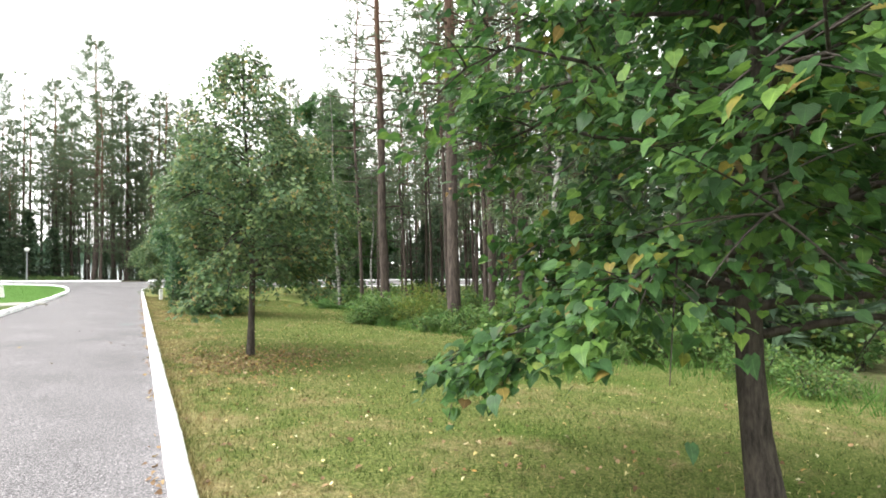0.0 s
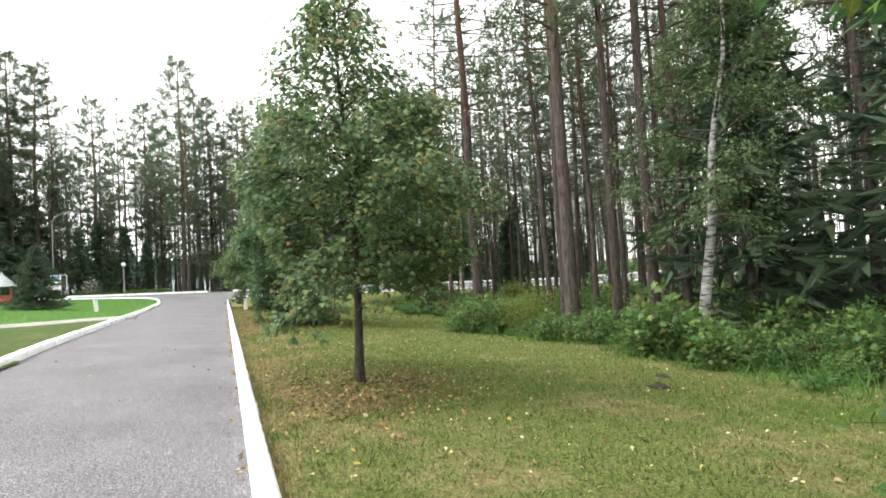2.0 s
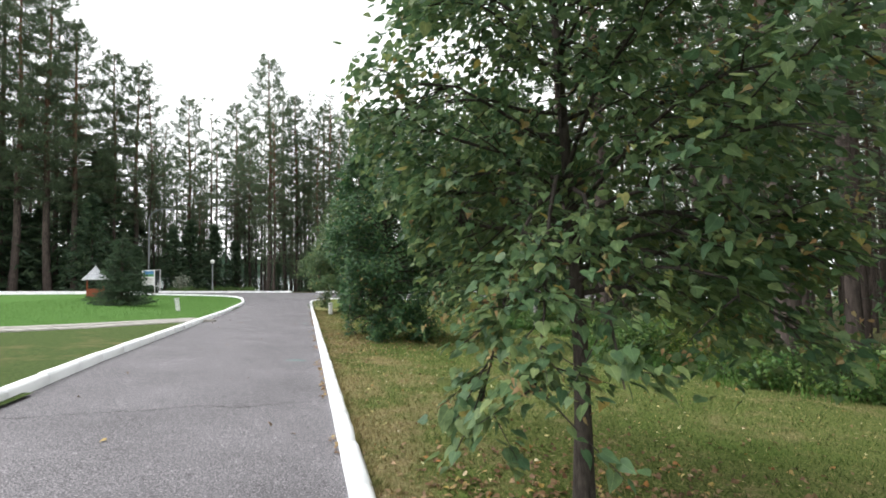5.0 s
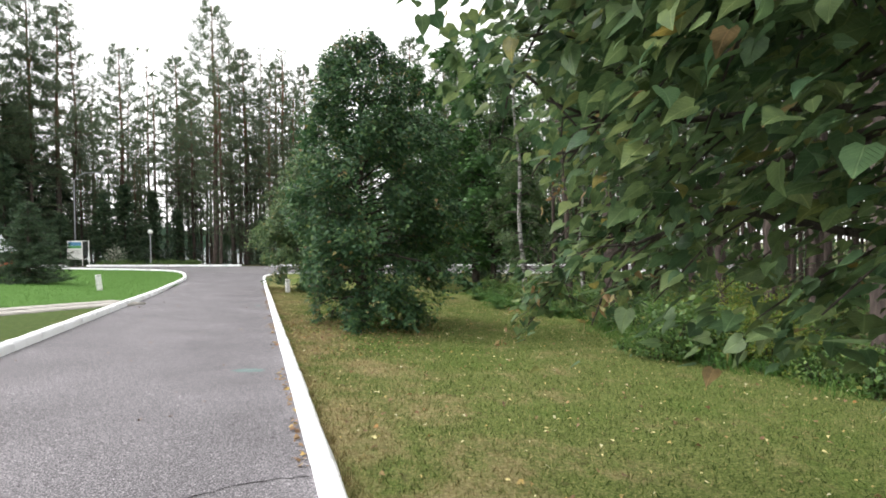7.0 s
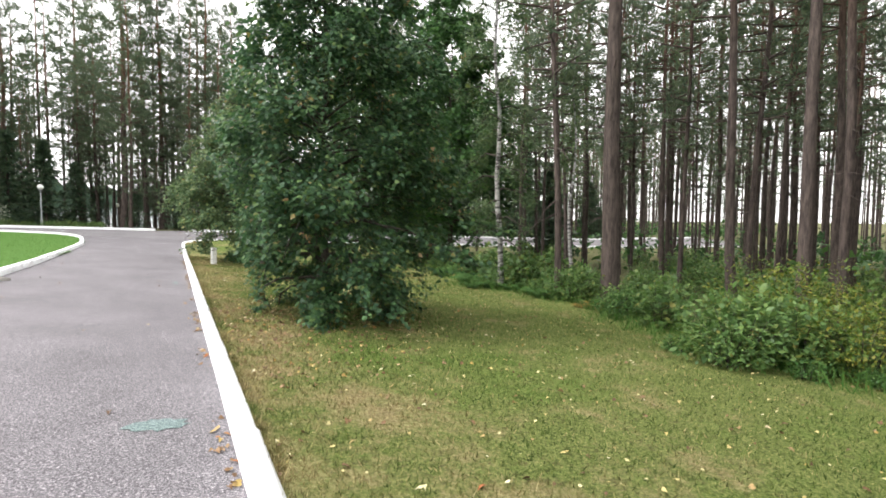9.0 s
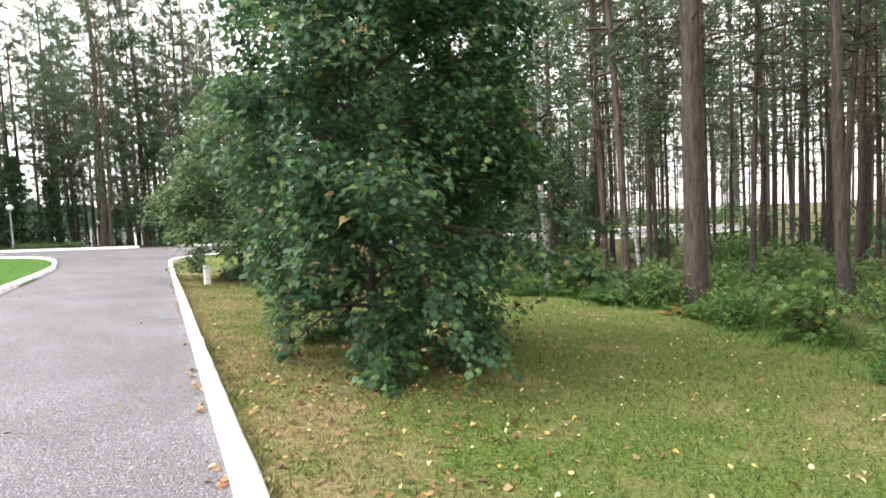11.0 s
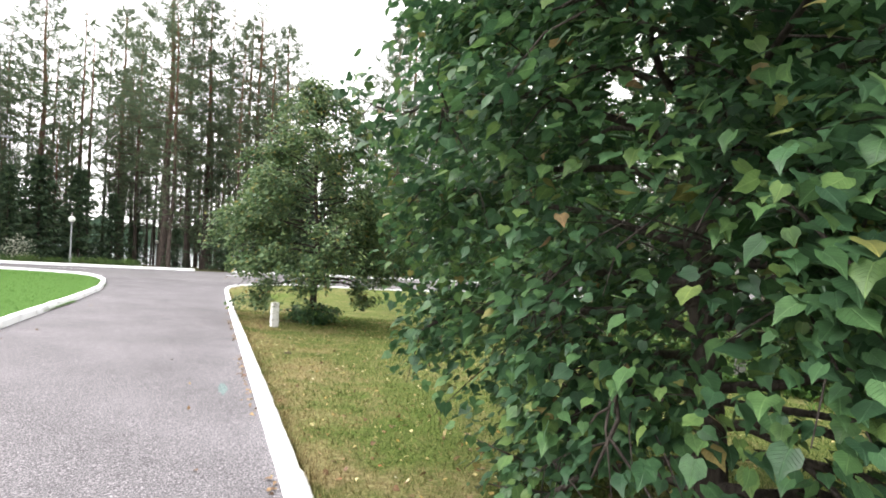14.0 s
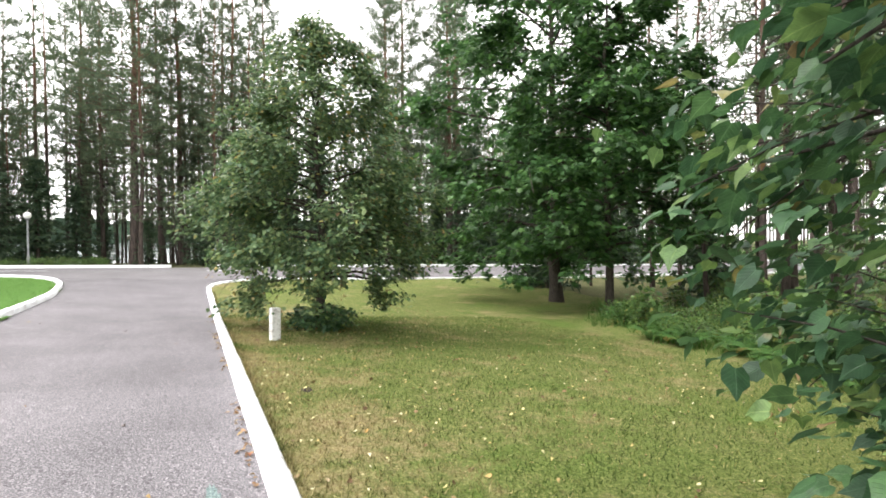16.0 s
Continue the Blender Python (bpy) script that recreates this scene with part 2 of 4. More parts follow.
PANEL_DARK = plain("dark_text", (0.06, 0.06, 0.07), 0.2, 5, 0.5)
CONCRETE = plain("worn_concrete", (0.36, 0.34, 0.31), 0.2, 6)
SOIL = plain("dark_soil", (0.065, 0.054, 0.042), 0.4, 20, 0.95, 0.1, 0, 0.8)
TAR = plain("tar_crack", (0.018, 0.017, 0.018), 0.2, 20, 0.9, 0.2)
WATER = plain("lake_water", (0.25, 0.28, 0.3), 0.05, 0.2, 0.12, 0.6, 0, 0.05)
FARWOOD = plain("far_wood", (0.035, 0.06, 0.04), 0.4, 0.25, 0.95, 0.1, 0, 0.5)


# ---- mesh helpers ----
def ground(x, y):
    """Height of the ground: it falls away to the wood and levels out at the cross road."""
    if x > 8:
        side = -0.68 - 0.03 * (min(x, 80) - 8)
    elif x < -14:
        side = 1.19 - 0.02 * (max(x, -80) + 14)
    else:
        side = -0.085 * x
    near = -0.0054 * max(y, -60) + side
    far = 0.36 - 0.03 * (max(-60, min(40, x)) - 2) - 0.004 * max(0, min(y, 110) - 54)
    return near + (far - near) * smooth(34, 54, y) - 3.2 * smooth(68, 92, y) * smooth(-90, -60, x) * (1 - smooth(25, 50, x))


def from_arrays(name, v, faces, mats, mat_index=None, shade=False, uv=None):
    me = bpy.data.meshes.new(name)
    v = np.asarray(v, dtype=np.float32)
    faces = np.asarray(faces, dtype=np.int32)
    k = faces.shape[1]
    me.vertices.add(len(v))
    me.vertices.foreach_set("co", v.ravel())
    me.loops.add(faces.size)
    me.loops.foreach_set("vertex_index", faces.ravel())
    me.polygons.add(len(faces))
    me.polygons.foreach_set("loop_start", np.arange(0, faces.size, k, dtype=np.int32))
    for mt in mats:
        me.materials.append(mt)
    if mat_index is not None:
        me.polygons.foreach_set("material_index", np.asarray(mat_index, dtype=np.int32))
    if shade:
        me.polygons.foreach_set("use_smooth", np.ones(len(faces), dtype=bool))
    if uv is not None:
        me.uv_layers.new(name="leaf").data.foreach_set("uv", np.asarray(uv, dtype=np.float32)[faces.ravel()].ravel())
    me.update(calc_edges=True)
    return me


def mesh_of(bm, name, material, shade=False):
    me = bpy.data.meshes.new(name)
    bm.to_mesh(me)
    bm.free()
    me.materials.append(material)
    if shade:
        for p in me.polygons:
            p.use_smooth = True
    return me


def part(name, me, parent, label=""):
    ob = new(name, me)
    ob.parent = parent
    if label:
        ob["label"] = label
    return ob


def thing(name, label, category, loc=(0, 0, 0), rz=0.0, group="", kind=""):
    e = new(name)
    e.empty_display_size = 0.2
    e.matrix_basis = Matrix.Translation(loc) @ Matrix.Rotation(rz, 4, "Z")
    return tagged(e, label, category, group, kind)


def box(bm, c, s, bevel=0.0, rot=None):
    m4 = Matrix.Translation(c) @ (rot or Matrix.Identity(4)) @ Matrix.Diagonal((*s, 1))
    r = bmesh.ops.create_cube(bm, size=1, matrix=m4)
    if bevel:
        vs = set(r["verts"])
        ed = [e for e in bm.edges if e.verts[0] in vs and e.verts[1] in vs]
        bmesh.ops.bevel(bm, geom=ed, offset=bevel, segments=2, affect="EDGES", profile=0.6)
    return bm


def tube_arrays(lines, sides=6):
    """Tubes along polylines: each line is a list of (point, radius). Quads."""
    V, Fc, base = [], [], 0
    ang = np.linspace(0, 2 * np.pi, sides, endpoint=False)
    for line in lines:
        P = np.array([p for p, r in line], dtype=float)
        R = np.array([r for p, r in line], dtype=float)
        T = np.gradient(P, axis=0)
        T /= np.linalg.norm(T, axis=1)[:, None] + 1e-9
        ref = np.array([1.0, 0.13, 0.0]) if abs(T[0][0]) < 0.8 else np.array([0.0, 1.0, 0.1])
        A = np.cross(T, ref)
        A /= np.linalg.norm(A, axis=1)[:, None] + 1e-9
        B = np.cross(T, A)
        ring = P[:, None, :] + R[:, None, None] * (np.cos(ang)[None, :, None] * A[:, None, :] + np.sin(ang)[None, :, None] * B[:, None, :])
        V.append(ring.reshape(-1, 3))
        n = len(P)
        for i in range(n - 1):
            for j in range(sides):
                a, b = base + i * sides + j, base + i * sides + (j + 1) % sides
                Fc.append((a, b, b + sides, a + sides))
        base += n * sides
    return np.concatenate(V), np.array(Fc)


def tubes(name, lines, material, sides=6):
    v, f = tube_arrays(lines, sides)
    return from_arrays(name, v, f, [material], shade=True)


def folded_leaf(outline, fold=0.09, droop=0.2):
    """A leaf folded along its midrib: half an outline from the base lobe to the shoulder, mirrored."""
    rib = [(0, 0, 0), (0, 0.4, 0.0), (0, 0.78, -0.06), (0, 1.14, -droop)]
    half = [(x, y, fold * min(1.0, x / 0.3) - droop * 0.6 * max(0, y) ** 2) for x, y in outline]
    v = np.array(rib + half + [(-x, y * 0.96, z * 0.8) for x, y, z in half])
    f = []
    for o, turn in ((4, 1), (8, -1)):
        for t in ((0, o, o + 1), (0, o + 1, 1), (1, o + 1, o + 2), (1, o + 2, 2), (2, o + 2, o + 3), (2, o + 3, 3)):
            f.append(t[::turn])
    return v, np.array(f)


HEART, HEART_F = folded_leaf([(0.22, -0.13), (0.47, 0.08), (0.46, 0.42), (0.24, 0.79)])
TOOTHED, TOOTHED_F = folded_leaf([(0.27, -0.13), (0.49, 0.16), (0.5, 0.5), (0.23, 0.77)], 0.1, 0.24)
HEART_FAR = np.array([(0, -0.05, 0), (0.45, 0.12, -0.08), (0.34, 0.6, -0.06), (0, 1.1, -0.12), (-0.34, 0.6, -0.06), (-0.45, 0.12, -0.08)])
HEART_FAR_F = np.array([(0, 1, 2), (0, 2, 3), (0, 3, 4), (0, 4, 5)])
LOBED = np.array([(0, 0, 0), (0.5, 0.02, -0.08), (0.28, 0.3, 0), (0.62, 0.62, -0.12), (0.2, 0.62, 0), (0, 1.1, -0.1), (-0.2, 0.62, 0), (-0.62, 0.62, -0.12), (-0.28, 0.3, 0), (-0.5, 0.02, -0.08)])
LOBED_F = np.array([(0, 1, 2), (0, 2, 4), (2, 3, 4), (0, 4, 6), (4, 5, 6), (0, 6, 8), (6, 7, 8), (0, 8, 9)])
OVAL = np.array([(0, 0, 0), (0.3, 0.45, -0.06), (0, 1, -0.08), (-0.3, 0.45, -0.06)])
OVAL_F = np.array([(0, 1, 2), (0, 2, 3)])


def scatter(shape, faces, pos, way, up, size, curl=None):
    """Copies of a leaf shape: y along way, z along up, curl scales the fold leaf by leaf."""
    curl = np.ones(len(pos)) if curl is None else curl
    way = way / (np.linalg.norm(way, axis=1)[:, None] + 1e-9)
    side = np.cross(way, up)
    side /= np.linalg.norm(side, axis=1)[:, None] + 1e-9
    nor = np.cross(side, way)
    v = pos[:, None, :] + size[:, None, None] * (shape[None, :, 0:1] * side[:, None, :] + shape[None, :, 1:2] * way[:, None, :] + curl[:, None, None] * shape[None, :, 2:3] * nor[:, None, :])
    f = faces[None, :, :] + (np.arange(len(pos)) * len(shape))[:, None, None]
    return v.reshape(-1, 3), f.reshape(-1, faces.shape[1])


# ---- trees ----
def leafy_tree(seed, height, crown_low, radius, trunk_r, leaves, leaf, widest=0.35, shape=HEART, faces=HEART_F, leaf_material=None, bark=None, top_power=0.75, lean=(0, 0), droop=0.5, limbs=26, bias=None, hollow=0.55, stretch=1.0, trim=-9.0, thin=99.0, sprays=(), bracts=0.0):
    """Trunk and limb polylines and a leaf mesh for a broad-leaved tree at the origin."""
    rng = np.random.default_rng(seed)

    def env(h):
        u = (h - crown_low) / (height - crown_low)
        if u < widest:
            return radius * (0.45 + 0.55 * math.sin(max(0, u) / widest * math.pi / 2))
        return radius * max(0.02, 1 - ((u - widest) / (1 - widest))) ** top_power

    def axis(h):
        return np.array([lean[0] * h + 0.05 * math.sin(h * 1.3 + seed), lean[1] * h + 0.05 * math.sin(h * 1.7 + 2 * seed), h])

    trunk = []
    for i in range(15):
        h = -0.25 + (height * 0.97 + 0.25) * i / 14
        flare = 1 + 0.5 * math.exp(-max(h, 0) * 5)
        trunk.append((axis(h), max(0.008, trunk_r * flare * (1 - 0.93 * max(0, h) / height))))
    branches, twigs, seeds = [], [], []
    for i in range(limbs):
        h0 = crown_low + 0.22 + (height * 0.94 - crown_low - 0.22) * ((i + rng.random() * 0.9) / limbs)
        az = i * 2.4 + rng.normal(0, 0.35)
        reach = env(min(height * 0.97, h0 + 0.25)) * rng.uniform(0.75, 0.95)
        if bias is not None:
            reach *= 1 + bias[1] * math.cos(az - bias[0])
        rise = rng.uniform(0.35, 0.85) * (0.45 + h0 / height)
        d = np.array([math.cos(az), math.sin(az), 0])
        pts = []
        r0 = max(0.012, trunk_r * 0.42 * (1 - h0 / height * 0.8))
        for k in range(7):
            s = k / 6
            z = max(crown_low * 0.8, h0 + reach * (rise * s - droop * s * s * (1.1 - h0 / height)) + rng.normal(0, 0.02))
            wob = rng.normal(0, 0.035, 3) * reach * s
            p = axis(h0) * (1, 1, 0) + d * reach * s + np.array([0, 0, z]) + wob
            a0 = axis(p[2])
            far = math.hypot(p[0] - a0[0], p[1] - a0[1])
            most = 0.9 * env(p[2]) * (1 + (bias[1] * math.cos(az - bias[0]) if bias is not None else 0))
            if far > most:
                p[:2] = a0[:2] + (p[:2] - a0[:2]) * most / far
            pts.append((p, r0 * (1 - 0.85 * s)))
        branches.append(pts)
        nt = max(5, int(15 * reach / max(radius, 0.1)))
        for k in range(nt):
            s = rng.uniform(0.22, 1.0)
            a, b = pts[int(s * 5.99)], pts[min(6, int(s * 5.99) + 1)]
            p = a[0] + (b[0] - a[0]) * (s * 5.99 % 1)
            ta = az + rng.normal(0, 0.95)
            ln = min(0.9, rng.uniform(0.25, 0.55) * radius * (0.4 + 0.4 * (1 - s)))
            td = np.array([math.cos(ta), math.sin(ta), rng.uniform(-0.7, 0.75)])
            room = env(p[2]) * (1 + (bias[1] * math.cos(ta - bias[0]) if bias is not None else 0)) - math.hypot(*(p - axis(p[2]))[:2])
            ln = max(0.1, min(ln, 0.15 + max(0.0, room)))
            if p[2] + td[2] * ln < crown_low - 0.25:
                td[2] = 0.1
            tw = [(p + td * ln * q + np.array([0, 0, -droop * 0.4 * ln * q * q]), 0.0075 * (1 - 0.7 * q)) for q in (0, 0.35, 0.7, 1)]
            twigs.append(tw)
            seeds.append((p, td, ln))
    hung, plain_twigs = [], len(twigs)
    for deg, h0, reach, h1, count in sprays:
        az = radians(deg)
        d = np.array([math.cos(az), math.sin(az), 0])
        crest = max(h0, h1) + 0.12 * reach
        pts = [(axis(h0) * (1, 1, 0) + d * reach * s + np.array([0, 0, (1 - s) ** 2 * h0 + 2 * s * (1 - s) * crest + s * s * h1]) + rng.normal(0, 0.02, 3), 0.022 * (1 - 0.8 * s)) for s in np.linspace(0, 1, 8)]
        branches.append(pts)
        P = np.array([p for p, r in pts])
        for k in range(count // 14):
            s = 0.5 + 0.5 * rng.random() ** 0.8
            p = np.array([np.interp(s * 7, range(8), P[:, c]) for c in range(3)])
            ta = az + rng.normal(0, 0.8)
            td = np.array([math.cos(ta), math.sin(ta), rng.uniform(-0.9, 0.1)])
            ln = rng.uniform(0.15, 0.42)
            twigs.append([(p + td * ln * q, 0.005 * (1 - 0.7 * q)) for q in (0, 0.5, 1)])
            hung += [(p + td * ln * q + rng.normal(0, 0.03, 3), td) for q in rng.uniform(0.1, 1.05, 14)]
    n = int(leaves * 1.7)
    pick = rng.integers(0, len(seeds), n)
    P0 = np.array([s[0] for s in seeds])[pick]
    D = np.array([s[1] for s in seeds])[pick]
    L = np.array([s[2] for s in seeds])[pick]
    q = rng.uniform(0.05, 1.12, n) ** 0.8
    pos = P0 + D * (L * q)[:, None] + rng.normal(0, 0.1 + leaf * 0.4, (n, 3))
    pos[:, 2] -= droop * 0.4 * L * q * q + rng.uniform(0, leaf * 0.9, n)
    hs = np.linspace(0, height * 1.05, 60)
    lim = np.interp(pos[:, 2], hs, [env(h) if h > crown_low else (radius * 0.8 if h > crown_low - 0.4 else radius * 0.3) for h in hs])
    axy = np.array([axis(h)[:2] for h in hs])
    dx, dy = pos[:, 0] - np.interp(pos[:, 2], hs, axy[:, 0]), pos[:, 1] - np.interp(pos[:, 2], hs, axy[:, 1])
    az = np.arctan2(dy, dx)
    lump = 0.97 + 0.1 * np.sin(az * 3 + pos[:, 2] * 2.1 + seed) + 0.08 * np.sin(az * 5 - pos[:, 2] * 3.7) + rng.normal(0, 0.05, n)
    if bias is not None:
        lump *= 1 + bias[1] * np.cos(az - bias[0])
    rr = np.hypot(dx, dy)
    off = Vector((seed * 3.1, seed * 1.7, 0))
    field = np.array([noise.noise(Vector(p) * 1.25 + off) for p in pos])
    fine = np.array([noise.noise(Vector(p) * 2.9 + off) for p in pos])
    lump = lump + 0.34 * field + 0.12 * fine
    gaps = fine * 0.7 + field * 0.5 > -0.3 + 0.25 * rng.random(n)
    keep = (pos[:, 2] > 0.06) & gaps & (rr < lim * lump) & ~((pos[:, 2] < crown_low + hollow) & (rr < 0.38 * radius))
    keep &= pos[:, 0] > trim + 0.12 * fine - 0.45 * np.maximum(0, pos[:, 2] - 1.7)
    keep &= rng.random(n) < np.clip(1 - 0.35 * (pos[:, 2] - thin), 0.42, 1)
    pos, D = pos[keep][:leaves], D[keep][:leaves]
    if hung:
        pos, D = np.concatenate([pos, [h[0] for h in hung]]), np.concatenate([D, [h[1] for h in hung]])
    n = len(pos)
    pos[:, 1] *= stretch
    for line in branches + twigs:
        for p, r in line:
            p[1] *= stretch
    for line in branches[:limbs] + twigs[:plain_twigs]:
        for p, r in line:
            p[0] = max(p[0], trim + 0.2 - 0.45 * max(0.0, p[2] - 1.7))
    out = D * (1, 1, 0) + rng.normal(0, 0.5, (n, 3)) * (1, 1, 0.25)
    way = out * 0.9 + np.array([0, 0, -1]) * rng.uniform(0.05, 1.0, (n, 1))
    up = np.array([0, 0, 1.1]) + out * 0.4 + rng.normal(0, 0.42, (n, 3))
    size = leaf * rng.uniform(0.55, 1.3, n)
    v, f = scatter(shape, faces, pos, way, up, size, rng.uniform(-0.4, 1.9, n))
    crown = from_arrays("crown", v, f, [leaf_material], uv=np.tile(shape[:, :2], (n, 1)))
    dry = None
    tips = [t for k, t in enumerate(twigs) if rng.random() < (bracts if k < plain_twigs else 0.35 * bracts) and math.hypot(*(t[-1][0] - axis(t[-1][0][2]))[:2]) > 0.72 * env(t[-1][0][2])]
    if tips:
        c = np.repeat([t[-1][0] for t in tips], 16, axis=0)
        b = np.repeat([t[0][0] for t in tips], 16, axis=0)
        k = len(c)
        c = c + (c - b) * rng.uniform(-0.45, 0.45, (k, 1)) + rng.normal(0, 0.035, (k, 3)) - np.array([0, 0, 0.03])
        v, f = scatter(shape * (0.62, 1.0, 2.0), faces, c, rng.normal(0, 0.7, (k, 3)) + (0, 0, -1.0), rng.normal(0, 1, (k, 3)), leaf * rng.uniform(0.35, 0.72, k), rng.uniform(0, 2, k))
        dry = from_arrays("bract_foliage", v, f, [BRACT])
    return trunk, branches, twigs, crown, dry


def plant_tree(name, label, category, x, y, rz=0.0, group="", bark=None, **kw):
    trunk, branches, twigs, crown, dry = leafy_tree(bark=bark, **kw)
    t = thing(name, label, category, (x, y, ground(x, y)), rz, group)
    part("trunk", tubes("trunk", [trunk], bark, 12), t)
    for b in branches:
        part("limb", tubes("limb", [b], LINDEN_BARK, 6), t)
    part("twigwork", tubes("twigwork", twigs, LINDEN_BARK, 3), t)["kind"] = "stuff"
    part("crown", crown, t)
    if dry:
        part("bract_foliage", dry, t, "tan dry seed bracts at the twig tips")["kind"] = "stuff"
    return t


NEEDLE_SHAPE = np.array([(-0.035, 0, 0), (0.035, 0, 0), (0, 1, 0)])
NEEDLE_F = np.array([(0, 1, 2)])


def needle_tufts(rng, centres, aims, size, blades, spread, width=1.0):
    n = len(centres)
    pos = np.repeat(centres, blades, axis=0)
    aim = np.repeat(aims, blades, axis=0)
    way = aim * 0.9 + rng.normal(0, spread, (n * blades, 3))
    up = rng.normal(0, 1, (n * blades, 3))
    sh = NEEDLE_SHAPE * (width, 1, 1)
    return scatter(sh, NEEDLE_F, pos, way, up, np.repeat(size, blades) * rng.uniform(0.6, 1.2, n * blades))


def pine_meshes(seed, height, bare, radius, trunk_r, tufts, bend=0.0, blades=5, blade=0.42, width=1.5):
    """Trunk, branchwork and a crown of needle tufts laid in flat plates along the limbs."""
    rng = np.random.default_rng(seed)
    trunk = [(np.array([bend * math.sin(h / height * 3) + 0.06 * math.sin(h * 0.6 + seed), bend * 0.6 * math.sin(h / height * 2 + 1) - bend * 0.5, h]),
              trunk_r * (1 + 0.35 * math.exp(-max(h, 0) * 1.5)) * (1 - 0.85 * (max(h, 0) / height) ** 1.2)) for h in np.linspace(-0.4, height, 12)]
    T = np.array([p for p, r in trunk])

    def ax(h):
        return np.array([np.interp(h, T[:, 2], T[:, 0]), np.interp(h, T[:, 2], T[:, 1]), h])
    limbs, cen, aim = [], [], []
    levels = max(8, int((height - bare) / 0.75))
    nb = levels * 4
    for i in range(nb):
        u = min(0.995, (i // 4 + rng.uniform(0.1, 0.9)) / levels)
        h = bare + (height - bare) * u
        az = (i % 4) * 1.571 + (i // 4) * 0.9 + rng.normal(0, 0.3)
        ln = radius * (0.5 + 0.6 * math.sin(min(1, u * 1.5 + 0.2) * math.pi * 0.6)) * (1 - 0.86 * u ** 2.2) * rng.uniform(0.5, 1.15)
        if rng.random() < 0.22 * (1 - u):
            ln *= 0.4
        d = np.array([math.cos(az), math.sin(az), 0])
        w = np.array([-d[1], d[0], 0])
        tip = ln * (0.5 * u - 0.08)
        line = [(ax(h) + d * ln * s + np.array([0, 0, tip * s * s + 0.06 * ln * s]), 0.045 * (1 - 0.8 * s) * (1.1 - 0.6 * u)) for s in (0, 0.35, 0.7, 1)]
        limbs.append(line)
        k = max(4, int(tufts / nb * (0.4 + 1.2 * ln / radius)))
        for s in 0.3 + 0.75 * rng.random(k) ** 0.75:
            side = rng.normal(0, 0.2) * ln * (1.25 - s)
            cen.append(ax(h) + d * ln * s + w * side + np.array([0, 0, tip * s * s + 0.06 * ln * s + rng.normal(0.06, 0.16)]))
            aim.append(d * 0.55 + w * np.sign(side) * 0.4 + np.array([0, 0, 0.5]))
    for i in range(int(bare * 1.1)):
        h = bare * (0.25 + 0.75 * rng.random() ** 0.7)
        az = rng.uniform(0, 6.28)
        d = np.array([math.cos(az), math.sin(az), rng.uniform(-0.4, 0.15)])
        ln = rng.uniform(0.4, 1.9)
        limbs.append([(ax(h), 0.02), (ax(h) + d * ln * 0.6, 0.012), (ax(h) + d * ln + np.array([0, 0, -0.15]), 0.004)])
    v, f = needle_tufts(rng, np.array(cen), np.array(aim), np.full(len(cen), blade), blades, 0.55, width)
    return tubes("trunk", [trunk], PINE_BARK, 9), tubes("branchwork", limbs, PINE_BARK, 3), from_arrays("crown", v, f, [NEEDLE])


def spruce_meshes(seed, height, radius, density, low=0.1, blade=0.3, width=1.6, per_m=20, blades=5):
    rng = np.random.default_rng(seed)
    trunk = [(np.array([0, 0, h]), 0.02 + 0.013 * height * (1 - max(h, 0) / height)) for h in np.linspace(-0.3, height, 6)]
    limbs, cen, aim = [], [], []
    nb = int(height * per_m)
    for i in range(nb):
        u = (i + rng.random()) / nb
        h = low + (height - low) * u
        az = rng.uniform(0, 6.28)
        ln = radius * (1 - u) ** 0.85 * rng.uniform(0.7, 1.12) + 0.08
        d = np.array([math.cos(az), math.sin(az), 0])
        p = lambda s: np.array([0, 0, h]) + d * ln * s + np.array([0, 0, -0.28 * ln * s + 0.2 * ln * s * s])
        limbs.append([(p(s), 0.018 * (1 - 0.7 * s)) for s in (0, 0.5, 1)])
        for s in np.linspace(0.12, 1.03, max(3, int(density * ln / radius))):
            for sd in (-1, 1):
                w = np.array([-d[1], d[0], 0]) * sd
                cen.append(p(s) + w * rng.uniform(0, 0.16) * ln * (1.1 - s) + rng.normal(0, 0.03, 3))
                aim.append(d * 0.8 + w * rng.uniform(0.2, 0.9) + np.array([0, 0, -0.25]))
    v, f = needle_tufts(rng, np.array(cen), np.array(aim), np.full(len(cen), blade), blades, 0.4, width)
    return tubes("trunk", [trunk], SPRUCE_BARK, 8), tubes("limbs", limbs, SPRUCE_BARK, 3), from_arrays("crown", v, f, [SPRUCE])


# ---- ground, roads and kerbs ----
CROSS_NEAR, CROSS_FAR = 45.2, 52.6
LEFT = -3.5


def grid_sheet(name, xs, ys, lift, material, zone=None):
    V = [(x, y, ground(x, y) + lift) for y in ys for x in xs]
    nx = len(xs)
    F4 = [(j * nx + i, j * nx + i + 1, (j + 1) * nx + i + 1, (j + 1) * nx + i) for j in range(len(ys) - 1) for i in range(nx - 1)
          if zone is None or zone(0.5 * (xs[i] + xs[i + 1]), 0.5 * (ys[j] + ys[j + 1]))]
    return from_arrays(name, V, F4, [material], shade=True)


def steps(a, b, d):
    return list(np.linspace(a, b, max(2, int(round(abs(b - a) / d)) + 1)))


